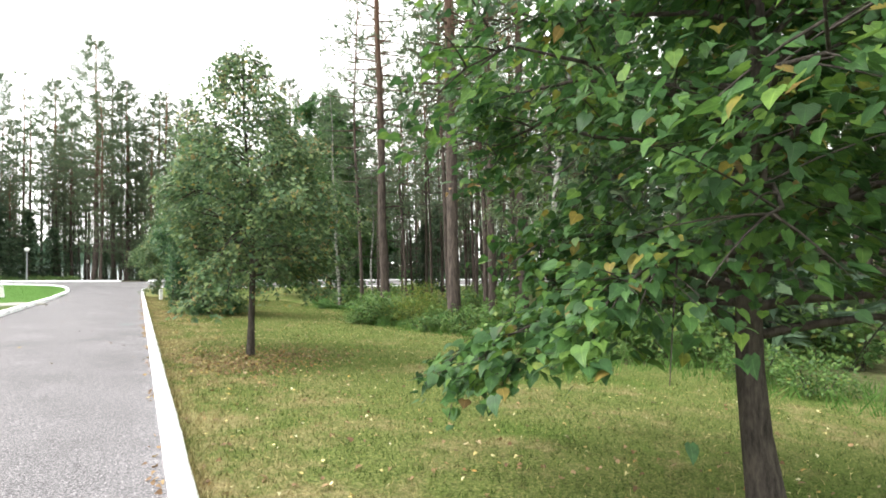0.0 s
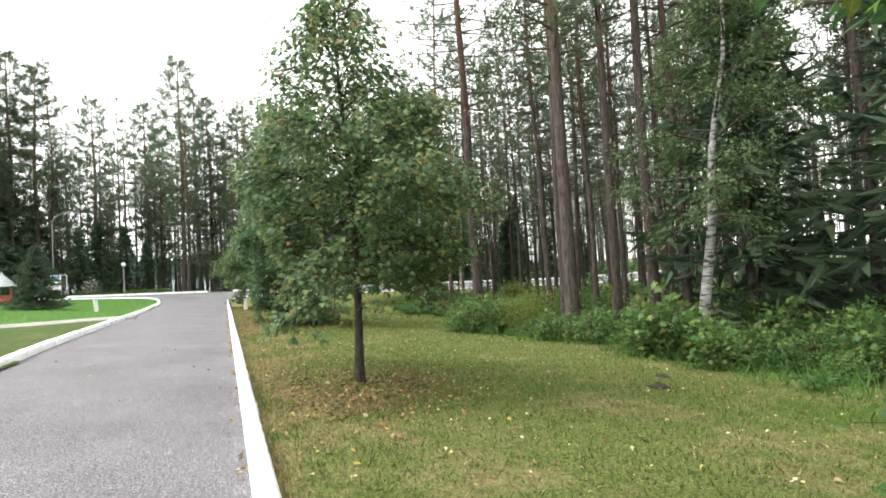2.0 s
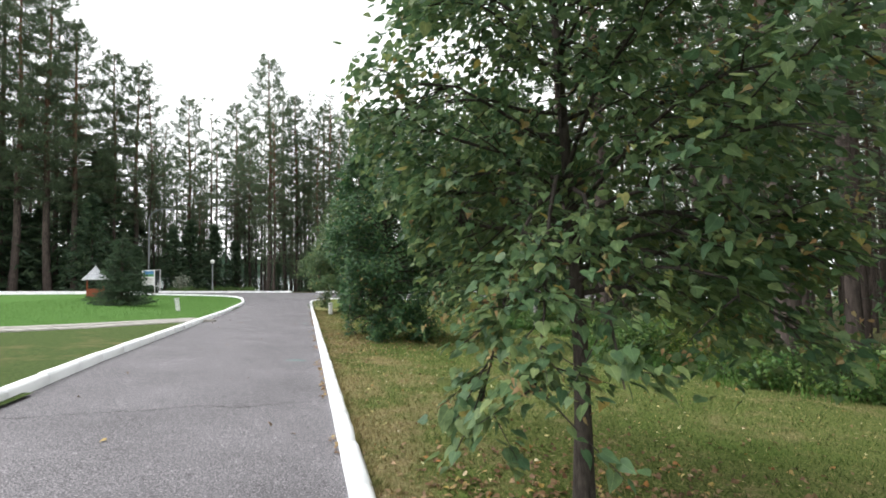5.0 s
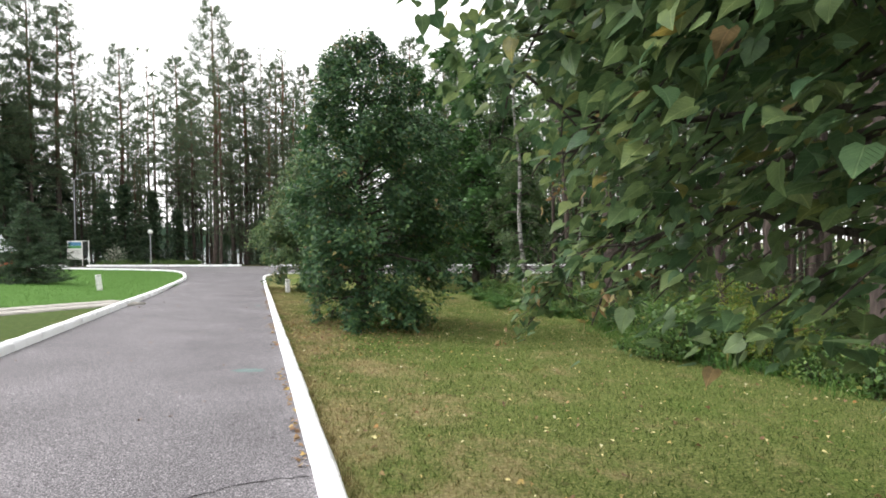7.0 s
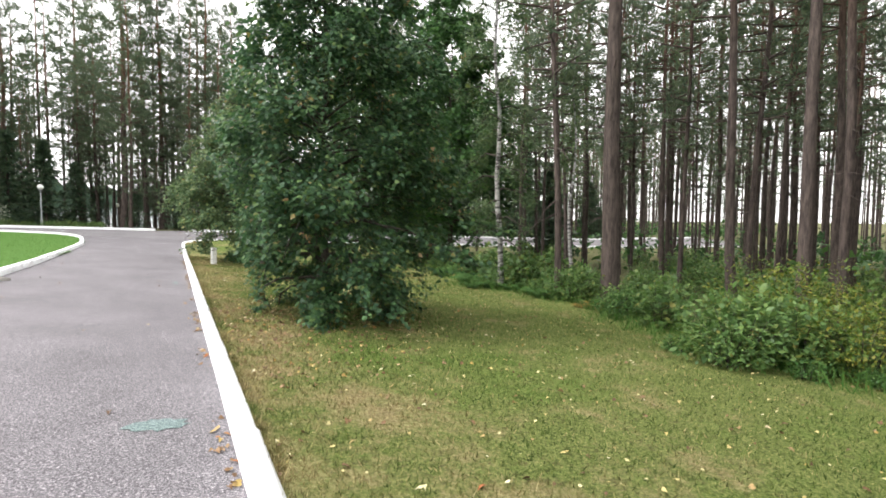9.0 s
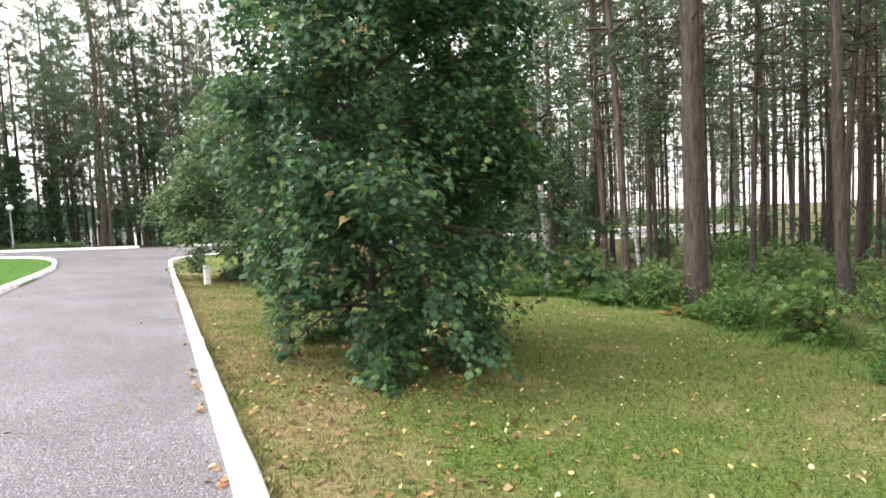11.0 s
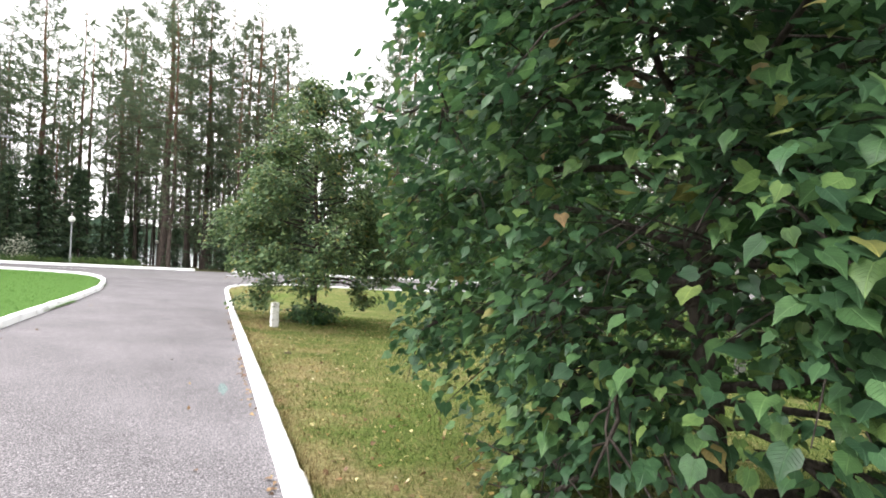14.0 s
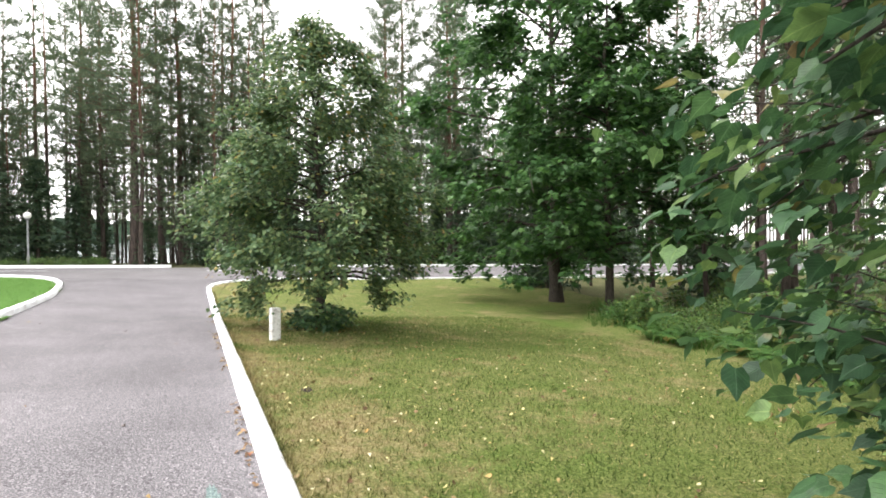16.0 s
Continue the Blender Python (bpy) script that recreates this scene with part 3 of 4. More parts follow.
far_xs = [-900, -400, -200, -120] + steps(-80, 80, 2.0) + [120, 200, 400, 900]
far_ys = [-900, -400, -150, -80] + steps(-50, 110, 2.0) + [140, 200, 400, 1200]
g = new("ground", grid_sheet("ground", far_xs, far_ys, -0.06, FLOOR))
tagged(g, "brown forest floor with moss and needle litter", "ground", kind="structure")


def corner(cx, cy, r, a0, a1, n=10):
    return [(cx + r * math.cos(radians(a0 + (a1 - a0) * i / n)), cy + r * math.sin(radians(a0 + (a1 - a0) * i / n))) for i in range(n + 1)]


RIGHT_LINE = [(0, -40), (0, 10), (0, 26), (0.0, 41.0)] + corner(4.0, 41.2, 4.0, 180, 90)[1:] + [(20, 45.2), (60, 45.2)]
LEFT_LINE = [(-3.2, -40), (-3.3, 9), (-3.5, 14), (-3.57, 22), (-3.6, 28), (-3.78, 33.3), (-3.95, 38.5), (-4.4, 42.0), (-4.95, 43.8), (-6.0, 45.0), (-8, 45.4), (-20, 45.4), (-60, 45.4)]
FAR_LINES = [[(-60, 52.6), (-13.6, 52.6)], [(-12.4, 52.6), (-1.5, 52.6)], [(0.6, 52.6), (60, 52.6)]]


def resample(line, step):
    P = np.array(line, dtype=float)
    d = np.concatenate([[0], np.cumsum(np.linalg.norm(np.diff(P, axis=0), axis=1))])
    s = np.linspace(0, d[-1], int(d[-1] / step) + 1)
    return np.stack([np.interp(s, d, P[:, 0]), np.interp(s, d, P[:, 1])], axis=1)


def strip(name, left_line, right_line, lift, material):
    n = min(len(left_line), len(right_line))
    V, F4 = [], []
    for i in range(n):
        a, b = left_line[i], right_line[i]
        for k in range(7):
            x, y = a[0] + (b[0] - a[0]) * k / 6, a[1] + (b[1] - a[1]) * k / 6
            V.append((x, y, ground(x, y) + lift))
    for i in range(n - 1):
        for k in range(6):
            j = i * 7 + k
            F4.append((j, j + 1, j + 8, j + 7))
    return from_arrays(name, V, F4, [material], shade=True)


road_ys = steps(-40, 45.2, 0.8)


def left_x(y):
    return float(np.interp(y, [p[1] for p in LEFT_LINE[:11]], [p[0] for p in LEFT_LINE[:11]]))


def right_x(y):
    P = [p for p in RIGHT_LINE if p[1] < 45.21][:14]
    return float(np.interp(y, [p[1] for p in P], [p[0] for p in P]))


road = new("road", strip("road", [(left_x(y) - 0.03, y) for y in road_ys], [(right_x(y) + 0.03, y) for y in road_ys], 0.0, ASPHALT))
tagged(road, "grey worn asphalt drive with pale grit", "road", kind="structure")
cross_xs = steps(-60, 60, 2.0)
cross = new("cross_road", strip("cross_road", [(x, 52.65) for x in cross_xs], [(x, 45.15) for x in cross_xs], 0.004, ASPHALT2))
tagged(cross, "grey asphalt cross road with faded white line", "road", kind="structure")


def lawn_sheet(name, xs, ys, zone, material, label):
    return tagged(new(name, grid_sheet(name, xs, ys, 0.035, material, zone)), label, "lawn", kind="structure")


EDGE = lambda y: 7.8 + 1.1 * smooth(15, 24, y) + 0.5 * math.sin(y * 0.7) + 0.35 * math.sin(y * 1.9 + 1) + (5.5 * smooth(29, 37, y)) - 0.9 * math.exp(-((y - 14) / 3.5) ** 2)
lawn_sheet("lawn", steps(0.16, 16.0, 0.33), steps(-40, 45.2, 0.4), lambda x, y: right_x(y) + 0.1 < x < EDGE(y) + 1.0, LAWN, "short mown verge grass, green with dry straw patches")


PATH_X = [-20, -13.5, -9.8, -7.4, -6.0, -4.9, -3.72]
PATH_Y = [9, 12.8, 15.4, 17.7, 19.6, 21.7, 23.9]


def path_y(x):
    return float(np.interp(x, PATH_X, PATH_Y))


lawn_sheet("lawn_fresh", steps(-40, LEFT + 0.2, 0.4), steps(-14, 45.2, 0.5), lambda x, y: x < left_x(y) - 0.1 and y >= path_y(x), FRESH, "bright green mown lawn beyond the garden path")
lawn_sheet("lawn_side", steps(-40, LEFT + 0.2, 0.4), steps(-40, 24.5, 0.5), lambda x, y: x < left_x(y) - 0.1 and y < path_y(x), SIDE, "olive green lawn between path and drive, shade put into its colour")


def kerb_stone(a, b, width, top, side, rng):
    """One kerb stone between two points of a line; side is +1 when the lawn lies to the right of the way."""
    a, b = np.array(a), np.array(b)
    d = (b - a) / np.linalg.norm(b - a)
    n = np.array([d[1], -d[0]]) * side
    g0 = 0.006
    p0, p1 = a + d * g0, b - d * g0
    V = []
    for i, p in enumerate((p0, p0 * 0.5 + p1 * 0.5, p1)):
        jit = rng.normal(0, 0.006, 3)
        for off, h in ((0.0, -0.12), (0.012 + jit[0] * 0.3, top - 0.03), (0.035, top + jit[1] * 0.5), (width - 0.03, top + 0.004 + jit[1] * 0.5), (width + jit[2], top - 0.03), (width + 0.005, -0.12)):
            q = p + n * off
            V.append((q[0], q[1], ground(q[0], q[1]) + h))
    F4 = []
    for r in range(2):
        for k in range(5):
            i = r * 6 + k
            F4.append((i, i + 6, i + 7, i + 1))
    caps = [(0, 1, 4, 5), (1, 2, 3, 4), (17, 16, 13, 12), (16, 15, 14, 13)]
    return from_arrays("kerb_stone", V, F4 + caps, [WHITEWASH])


def kerb(name, line, side, label, width=0.17, top=0.1):
    k = new(name)
    tagged(k, label, "kerb", kind="structure")
    rng = np.random.default_rng(len(line))
    P = resample(line, 1.0)
    for i in range(len(P) - 1):
        part("kerb_stone", kerb_stone(P[i], P[i + 1], width, top, side, rng), k)
    return k


kerb("kerb_right", RIGHT_LINE, 1, "whitewashed concrete kerb between drive and verge")
kerb("kerb_left", LEFT_LINE, -1, "whitewashed concrete kerb beside the green lawn", 0.16, 0.13)
for ln in FAR_LINES:
    kerb("kerb_far", ln, -1, "whitewashed kerb along the far side of the cross road", 0.18, 0.15)

# ---- the linden row ----
plant_tree("linden_tree", "young linden with large green heart leaves and a dark trunk", "tree", 3.3, -0.22, 0.0, "lindens along the drive", LINDEN_BARK,
           seed=3, height=5.8, crown_low=1.0, radius=2.4, trunk_r=0.1, leaves=27000, leaf=0.071, leaf_material=LINDEN, droop=0.5, limbs=58, widest=0.45, top_power=0.5, hollow=0.5, stretch=1.12, bias=(1.2, 0.08), bracts=0.03,
           sprays=((172, 1.7, 1.8, 1.2, 320), (186, 1.8, 1.8, 1.35, 260), (158, 1.6, 1.9, 1.05, 320), (138, 1.5, 2.0, 0.95, 260), (110, 1.4, 1.9, 0.9, 260), (75, 1.4, 1.9, 0.7, 260)))
plant_tree("linden_tree", "small linden with clear trunk and bronze-tipped leaves", "tree", 1.65, 7.85, 0.0, "lindens along the drive", LINDEN_BARK,
           seed=5, height=6.1, crown_low=1.2, radius=2.15, trunk_r=0.066, leaves=36000, leaf=0.058, leaf_material=LINDEN_BRONZE, droop=0.5, limbs=66, widest=0.3, lean=(-0.01, 0.04), top_power=0.85, hollow=0.15, stretch=1.1, trim=-1.0, thin=2.6, bracts=0.26,
           sprays=((222, 2.2, 1.55, 1.0, 460), (232, 2.3, 1.6, 1.1, 420), (245, 2.2, 1.6, 1.15, 320), (300, 1.8, 1.4, 1.1, 220), (20, 1.7, 1.7, 1.05, 240), (100, 2.0, 2.1, 1.3, 420), (90, 2.2, 2.15, 1.6, 380), (78, 2.0, 2.2, 1.3, 380)))
plant_tree("linden_tree", "bushy linden with foliage hanging to the grass", "tree", 2.07, 19.55, 0.0, "lindens along the drive", LINDEN_BARK,
           seed=8, height=7.1, crown_low=0.15, radius=2.75, trunk_r=0.085, leaves=64000, leaf=0.064, leaf_material=LINDEN_DARK, shape=TOOTHED, faces=TOOTHED_F, droop=0.6, limbs=96, widest=0.3, top_power=0.55, bias=(0.5, 0.2), hollow=0.4, stretch=1.02, trim=-1.35, bracts=0.1,
           sprays=((250, 0.9, 1.7, 0.2, 420), (285, 1.0, 2.1, 0.25, 420), (310, 1.6, 2.9, 0.9, 420), (335, 2.0, 3.1, 1.5, 420), (270, 1.4, 2.3, 0.6, 400)))
plant_tree("linden_tree", "round-crowned linden with suckers at its foot", "tree", 2.08, 31.6, 0.9, "lindens along the drive", LINDEN_BARK,
           seed=13, height=6.8, crown_low=0.8, radius=3.0, trunk_r=0.1, leaves=46000, leaf=0.078, leaf_material=LINDEN_BRONZE, shape=HEART_FAR, faces=HEART_FAR_F, droop=0.6, limbs=60, widest=0.22, top_power=0.62, bracts=0.06)
plant_tree("maple_tree", "dark green maple with dense spreading crown", "tree", 12.8, 37.0, 0.3, "maples at the wood edge", LINDEN_BARK,
           seed=21, height=16, crown_low=1.3, radius=7.6, trunk_r=0.24, leaves=36000, leaf=0.2, leaf_material=MAPLE, shape=LOBED, faces=LOBED_F, droop=0.6, bias=(2.8, 0.1), limbs=64, widest=0.3, top_power=0.5)
plant_tree("maple_tree", "dark green maple with pale lichened trunk", "tree", 12.4, 33.6, 1.7, "maples at the wood edge", LINDEN_BARK,
           seed=22, height=13, crown_low=1.5, radius=4.4, trunk_r=0.15, leaves=14000, leaf=0.2, leaf_material=MAPLE, shape=LOBED, faces=LOBED_F, droop=0.55, limbs=44, widest=0.3, top_power=0.5)

# ---- birches at the wood edge ----
plant_tree("birch_tree", "leaning birch with black-flecked white bark", "tree", 9.3, 8.55, 0.0, "birches", BIRCH_BARK,
           seed=25, height=9.5, crown_low=2.2, radius=2.3, trunk_r=0.125, leaves=14000, leaf=0.085, leaf_material=BIRCH, shape=OVAL, faces=OVAL_F, droop=0.9, limbs=30, lean=(0.13, -0.05))
plant_tree("birch_tree", "tall slim birch with white trunk and drooping twigs", "tree", 9.1, 24.2, 0.0, "birches", BIRCH_BARK,
           seed=26, height=14, crown_low=1.2, radius=1.7, trunk_r=0.1, leaves=14000, leaf=0.085, leaf_material=BIRCH, shape=OVAL, faces=OVAL_F, droop=0.9, limbs=36, lean=(-0.03, 0.0))
plant_tree("birch_tree", "thin young birch with pale trunk", "tree", 10.0, 21.9, 0.0, "birches", BIRCH_BARK,
           seed=27, height=8.5, crown_low=2.6, radius=0.9, trunk_r=0.06, leaves=3500, leaf=0.08, leaf_material=BIRCH, shape=OVAL, faces=OVAL_F, droop=0.9, limbs=16, lean=(0.03, 0.02))

# ---- the pine wood ----
pine_kinds = [pine_meshes(31, 23, 8, 2.6, 0.2, 560, 0.2, 5, 0.45, 1.8), pine_meshes(32, 21, 7.5, 2.1, 0.12, 480, 0.35, 5, 0.45, 1.8),
              pine_meshes(33, 24, 9, 2.1, 0.135, 460, 0.15, 5, 0.45, 1.8), pine_meshes(34, 17, 5, 1.8, 0.085, 400, 0.3, 5, 0.42, 1.8)]
belt_kinds = [pine_meshes(35, 22, 3.2, 2.6, 0.16, 1150, 0.2, 5, 0.42, 1.9), pine_meshes(36, 19, 2.6, 2.3, 0.13, 1000, 0.3, 5, 0.42, 1.9)]
OPEN_PINE = pine_meshes(37, 25, 7.0, 4.2, 0.27, 3600, 0.25, 8, 0.42, 1.35)


def pine(x, y, meshes, scale=1.0, rz=0.0, label="tall pine with bare lower trunk and reddish upper bark"):
    t = thing("pine_tree", label, "tree", (x, y, ground(x, y) - 0.05), rz, "pines of the wood")
    t.scale = (scale, scale, scale)
    for nm, me in zip(("trunk", "branchwork", "crown"), meshes):
        p = part(nm, me, t)
        if nm == "branchwork":
            p["kind"] = "stuff"
    return t


rng = random.Random(7)
placed = []


def free(x, y, gap):
    for a, b in placed:
        if (a - x) ** 2 + (b - y) ** 2 < gap * gap:
            return False
    placed.append((x, y))
    return True


NAMED = [(9.45, 21.7, 3, 1.1), (9.0, 12.5, 0, 1.0), (10.5, 12.35, 2, 1.0), (11.6, 12.0, 2, 1.2), (10.1, 20.4, 0, 1.1), (12.7, 18.6, 1, 1.0), (11.6, 16.4, 2, 1.0),
         (12.5, 25.2, 3, 1.0), (13.4, 29.0, 1, 0.8), (14.8, 27.4, 3, 0.95), (16.0, 30.5, 3, 1.0)]
for x, y, k, sc in NAMED:
    placed.append((x, y))
    pine(x, y, pine_kinds[k], sc, rng.uniform(0, 6.28))
tries = 0
while len(placed) < 185 and tries < 8000:
    tries += 1
    x, y = 9.5 + 36 * rng.random() ** 1.4, rng.uniform(-14, 42)
    if x < EDGE(y) + 4.6 or (x < 17.5 and 29 < y):
        continue
    if free(x, y, 1.5):
        pine(x, y, pine_kinds[rng.choice((1, 1, 2, 2, 3, 3, 3))], rng.uniform(0.75, 1.1), rng.uniform(0, 6.28), "slim dark pine among many in the wood")
pine(-4.0, 60.5, OPEN_PINE, 1.0, 0.5, "tall open-grown pine with layered crown")
placed.append((-4.0, 60.5))
for x, y, k, sc in ((-27.0, 56.5, 0, 1.25), (-22.5, 59.0, 0, 1.2), (-15.5, 60.5, 1, 1.1), (-2.5, 63, 0, 1.0), (0.6, 63.5, 2, 0.95), (2.6, 60.5, 0, 0.95), (1.2, 58.0, 1, 0.85), (-31, 58, 1, 1.25), (-34, 55.5, 0, 1.2), (-38, 57, 2, 1.2)):
    placed.append((x, y))
    pine(x, y, pine_kinds[k], sc, rng.uniform(0, 6.28))
for x, y, sc in ((-20.5, 57.5, 1.0), (-24.5, 56.0, 1.12), (-29, 55.8, 1.2), (-33, 58.5, 1.15), (-36.5, 55.5, 1.25), (-41, 57, 1.2), (-46, 56, 1.2), (-18.6, 60.5, 0.95), (-22.2, 56.6, 1.15), (-26.6, 58.5, 1.2), (-31, 57, 1.3), (-35, 60, 1.25), (-12.2, 62.5, 0.82), (-16.2, 60.2, 0.9), (-8.4, 72, 0.95), (13.5, 58.5, 0.85), (16.2, 61, 1.0), (19.0, 58.5, 0.9), (22.0, 62, 1.0), (-1.2, 61.8, 0.86), (1.9, 62.5, 0.84), (4.6, 60.0, 0.8)):
    placed.append((x, y))
    pine(x, y, OPEN_PINE, sc, x, "tall dense pine behind the cross road")
tries = 0
while len(placed) < 305 and tries < 6000:
    tries += 1
    x, y = rng.uniform(-70, 45), 55.5 + 33 * rng.random() ** 1.5
    if (-15 < x < -5 and (y < 62 or rng.random() < 0.6)) or not free(x, y, 1.9):
        continue
    pine(x, y, (belt_kinds if x < -15 else belt_kinds + pine_kinds)[rng.choice((0, 1, 0, 1, 0, 3)) if x > -15 else rng.choice((0, 1))], rng.uniform(0.62, 0.92) * (1.25 if x < -17 else 1), rng.uniform(0, 6.28), "pine in the belt between road and lake")

young = random.Random(19)
for i in range(46):
    if i < 18:
        x, y, k, sc = young.uniform(-3.2, 5.5), young.uniform(60.5, 68), belt_kinds[i % 2], young.uniform(0.42, 0.62)
    elif i < 32:
        x, y, k, sc = young.uniform(-15.5, -9.2), young.uniform(60.5, 68), belt_kinds[i % 2], young.uniform(0.42, 0.62)
    else:
        x, y, k, sc = young.uniform(-9.6, -4.6), young.uniform(64, 81), pine_kinds[3], young.uniform(0.75, 1.0)
    if free(x, y, 0.7):
        pine(x, y, k, sc, young.uniform(0, 6.28), "slender young pine in the belt before the lake")


def far_wood(name, spots, label, seed, low=0.3, tufts=46):
    """Trunks and crown clumps of a far stand, joined."""
    r = np.random.default_rng(seed)
    lines, cen, aim = [], [], []
    for x, y in spots:
        z, h = ground(x, y) - 0.1, r.uniform(15, 23)
        w = r.uniform(0.09, 0.17)
        lx, ly = r.normal(0, 0.3, 2)
        lines.append([(np.array([x, y, z]), w), (np.array([x + lx * 0.4, y + ly * 0.4, z + h * 0.5]), w * 0.7), (np.array([x + lx, y + ly, z + h]), 0.03)])
        for k in range(tufts):
            u = r.random() ** 0.7
            a = r.uniform(0, 6.28)
            rr = 2.6 * (1 - 0.6 * u) * math.sqrt(r.random())
            cen.append((x + rr * math.cos(a), y + rr * math.sin(a), z + h * (low + (1 - low) * u)))
            aim.append((math.cos(a), math.sin(a), 0.1))
    ob = new(name, tubes("trunk", lines, PINE_BARK, 5))
    tagged(ob, label, "woods", kind="stuff")
    v, f = needle_tufts(r, np.array(cen), np.array(aim), np.full(len(cen), 0.9), 5, 0.7, 2.6)
    part("crown", from_arrays("crown", v, f, [NEEDLE]), ob)
    return ob


far_wood("far_wood", [(rng.uniform(42, 100), rng.uniform(-50, 44)) for i in range(330)], "deep stand of dark pine trunks with dim crowns", 3, 0.33, 24)
far_wood("far_wood", [(rng.uniform(66, 125), rng.uniform(-60, 60)) for i in range(120)], "dim undergrowth and trunks deep in the wood", 8, 0.06, 26)
far_wood("far_wood", [(rng.uniform(19, 95), rng.uniform(55, 105)) for i in range(240)], "pine stand beyond the cross road", 4, 0.22, 34)
far_wood("far_wood", [(rng.uniform(-110, -24), rng.uniform(56, 88)) for i in range(220)], "pine stand beyond the lawn", 5, 0.16)
far_wood("far_wood", [(rng.uniform(-22, 10), rng.uniform(66, 80)) for i in range(34)], "thin pine belt before the lake", 6, 0.2)
far_wood("far_wood", [(rng.uniform(6, 110), rng.uniform(64, 120)) for i in range(110)], "dim undergrowth beyond the cross road", 10, 0.06, 24)
far_wood("far_wood", [(rng.uniform(-120, -30), rng.uniform(62, 100)) for i in range(110)], "dim undergrowth behind the spruces", 11, 0.01)

spruce_kinds = [spruce_meshes(41, 9, 2.4, 6, 0.2, 0.6, 4.0, 20, 3), spruce_meshes(42, 6.5, 2.0, 6, 0.15, 0.55, 4.0, 24, 3)]
SMALL_SPRUCE = spruce_meshes(44, 3.5, 1.5, 15, 0.12, 0.2, 2.4, 66)


def spruce(x, y, meshes, scale=1.0, rz=0.0, label="dark green spruce with branches to the ground"):
    t = thing("spruce_tree", label, "tree", (x, y, ground(x, y)), rz, "spruces")
    t.scale = (scale, scale, scale)
    for nm, me in zip(("trunk", "branchwork", "crown"), meshes):
        p = part(nm, me, t)
        if nm == "branchwork":
            p["kind"] = "stuff"
    return t


spruce(-8.4, 30.8, SMALL_SPRUCE, 0.88, 0.3, "small dense spruce on the green lawn")
for i in range(48):
    x, y = -9.5 - 52 * rng.random() ** 1.3, rng.uniform(55.2, 63)
    if (x < -15 or y > 58.8) and free(x, y, 1.35):
        spruce(x, y, spruce_kinds[i % 2], rng.uniform(0.6, 1.1), rng.uniform(0, 6.28))
for i in range(12):
    y = rng.uniform(-6, 40)
    x = EDGE(y) + 11 + 24 * rng.random()
    if free(x, y, 1.2):
        spruce(x, y, spruce_kinds[i % 2], rng.uniform(0.3, 0.7), rng.uniform(0, 6.28), "young dark spruce growing under the pines")
for i in range(30):
    x, y = rng.uniform(4, 48), rng.uniform(55.5, 64)
    if free(x, y, 1.2):
        spruce(x, y, spruce_kinds[i % 2], rng.uniform(0.5, 1.2), rng.uniform(0, 6.28), "young spruce beyond the cross road")
for i in range(22):
    x, y = rng.uniform(-52, -18), rng.uniform(55.5, 61)
    spruce(x, y, spruce_kinds[0], rng.uniform(1.1, 1.6), rng.uniform(0, 6.28), "tall dark spruce in the belt behind the road")
for x, y, k in ((-9.4, 61.5, 0.75), (-7.6, 63, 0.6), (-11.5, 60.5, 0.8), (-3.0, 58.6, 0.35), (0.2, 57.0, 0.5), (3.4, 58.5, 0.8), (5.5, 56.5, 0.9), (-6.4, 66, 0.45), (8, 58, 1.0), (16, 41.5, 0.8), (21, 36, 0.7), (13.5, 10.2, 1.25), (13.0, 5.5, 1.2)):
    spruce(x, y, spruce_kinds[0], k, x)

# ---- undergrowth along the wood ----
def bush_meshes(seed, r, h, n, leaf, material, shape=OVAL, faces=OVAL_F):
    g = np.random.default_rng(seed)
    stems = []
    for i in range(14):
        a, rr = g.uniform(0, 6.28), r * g.uniform(0.25, 0.9)
        top = np.array([rr * math.cos(a), rr * math.sin(a), h * g.uniform(0.55, 0.95)])
        b = np.array([0.15 * math.cos(a), 0.15 * math.sin(a), -0.05])
        stems.append([(b, 0.012), (b * 0.5 + top * 0.5 + np.array([0, 0, 0.12 * h]), 0.008), (top, 0.003)])
    d = g.normal(0, 1, (n, 3))
    d /= np.linalg.norm(d, axis=1)[:, None]
    rad = g.random(n) ** 0.35
    lump = 1 + 0.22 * np.sin(d[:, 0] * 6 + seed) * np.cos(d[:, 1] * 5) + 0.15 * np.sin(d[:, 2] * 9 + d[:, 0] * 7)
    pos = d * (rad * lump)[:, None] * np.array([r, r, h * 0.52]) + np.array([0, 0, h * 0.5])
    ok = pos[:, 2] > 0.02
    pos, d = pos[ok], d[ok]
    k = len(pos)
    v, f = scatter(shape, faces, pos, d * (1, 1, 0.3) + g.normal(0, 0.6, (k, 3)), np.array([0, 0, 1.0]) + d * 0.4 + g.normal(0, 0.35, (k, 3)), leaf * g.uniform(0.6, 1.3, k))
    return tubes("stemwork", stems, LINDEN_BARK, 4), from_arrays("foliage", v, f, [material])


bush_kinds = [bush_meshes(51, 0.75, 0.95, 1300, 0.095, SHRUB), bush_meshes(52, 0.55, 1.2, 450, 0.13, SHRUB, LOBED, LOBED_F), bush_meshes(53, 0.85, 0.7, 1300, 0.085, SHRUB), bush_meshes(54, 0.5, 0.6, 800, 0.08, FERN)]
GOLD = leaf_mat("golden_shrub_leaf", [(0.0, (0.06, 0.12, 0.02)), (0.5, (0.12, 0.19, 0.03)), (1.0, (0.28, 0.26, 0.05))])
BIG_BUSH = bush_meshes(55, 1.25, 1.55, 4500, 0.07, GOLD)


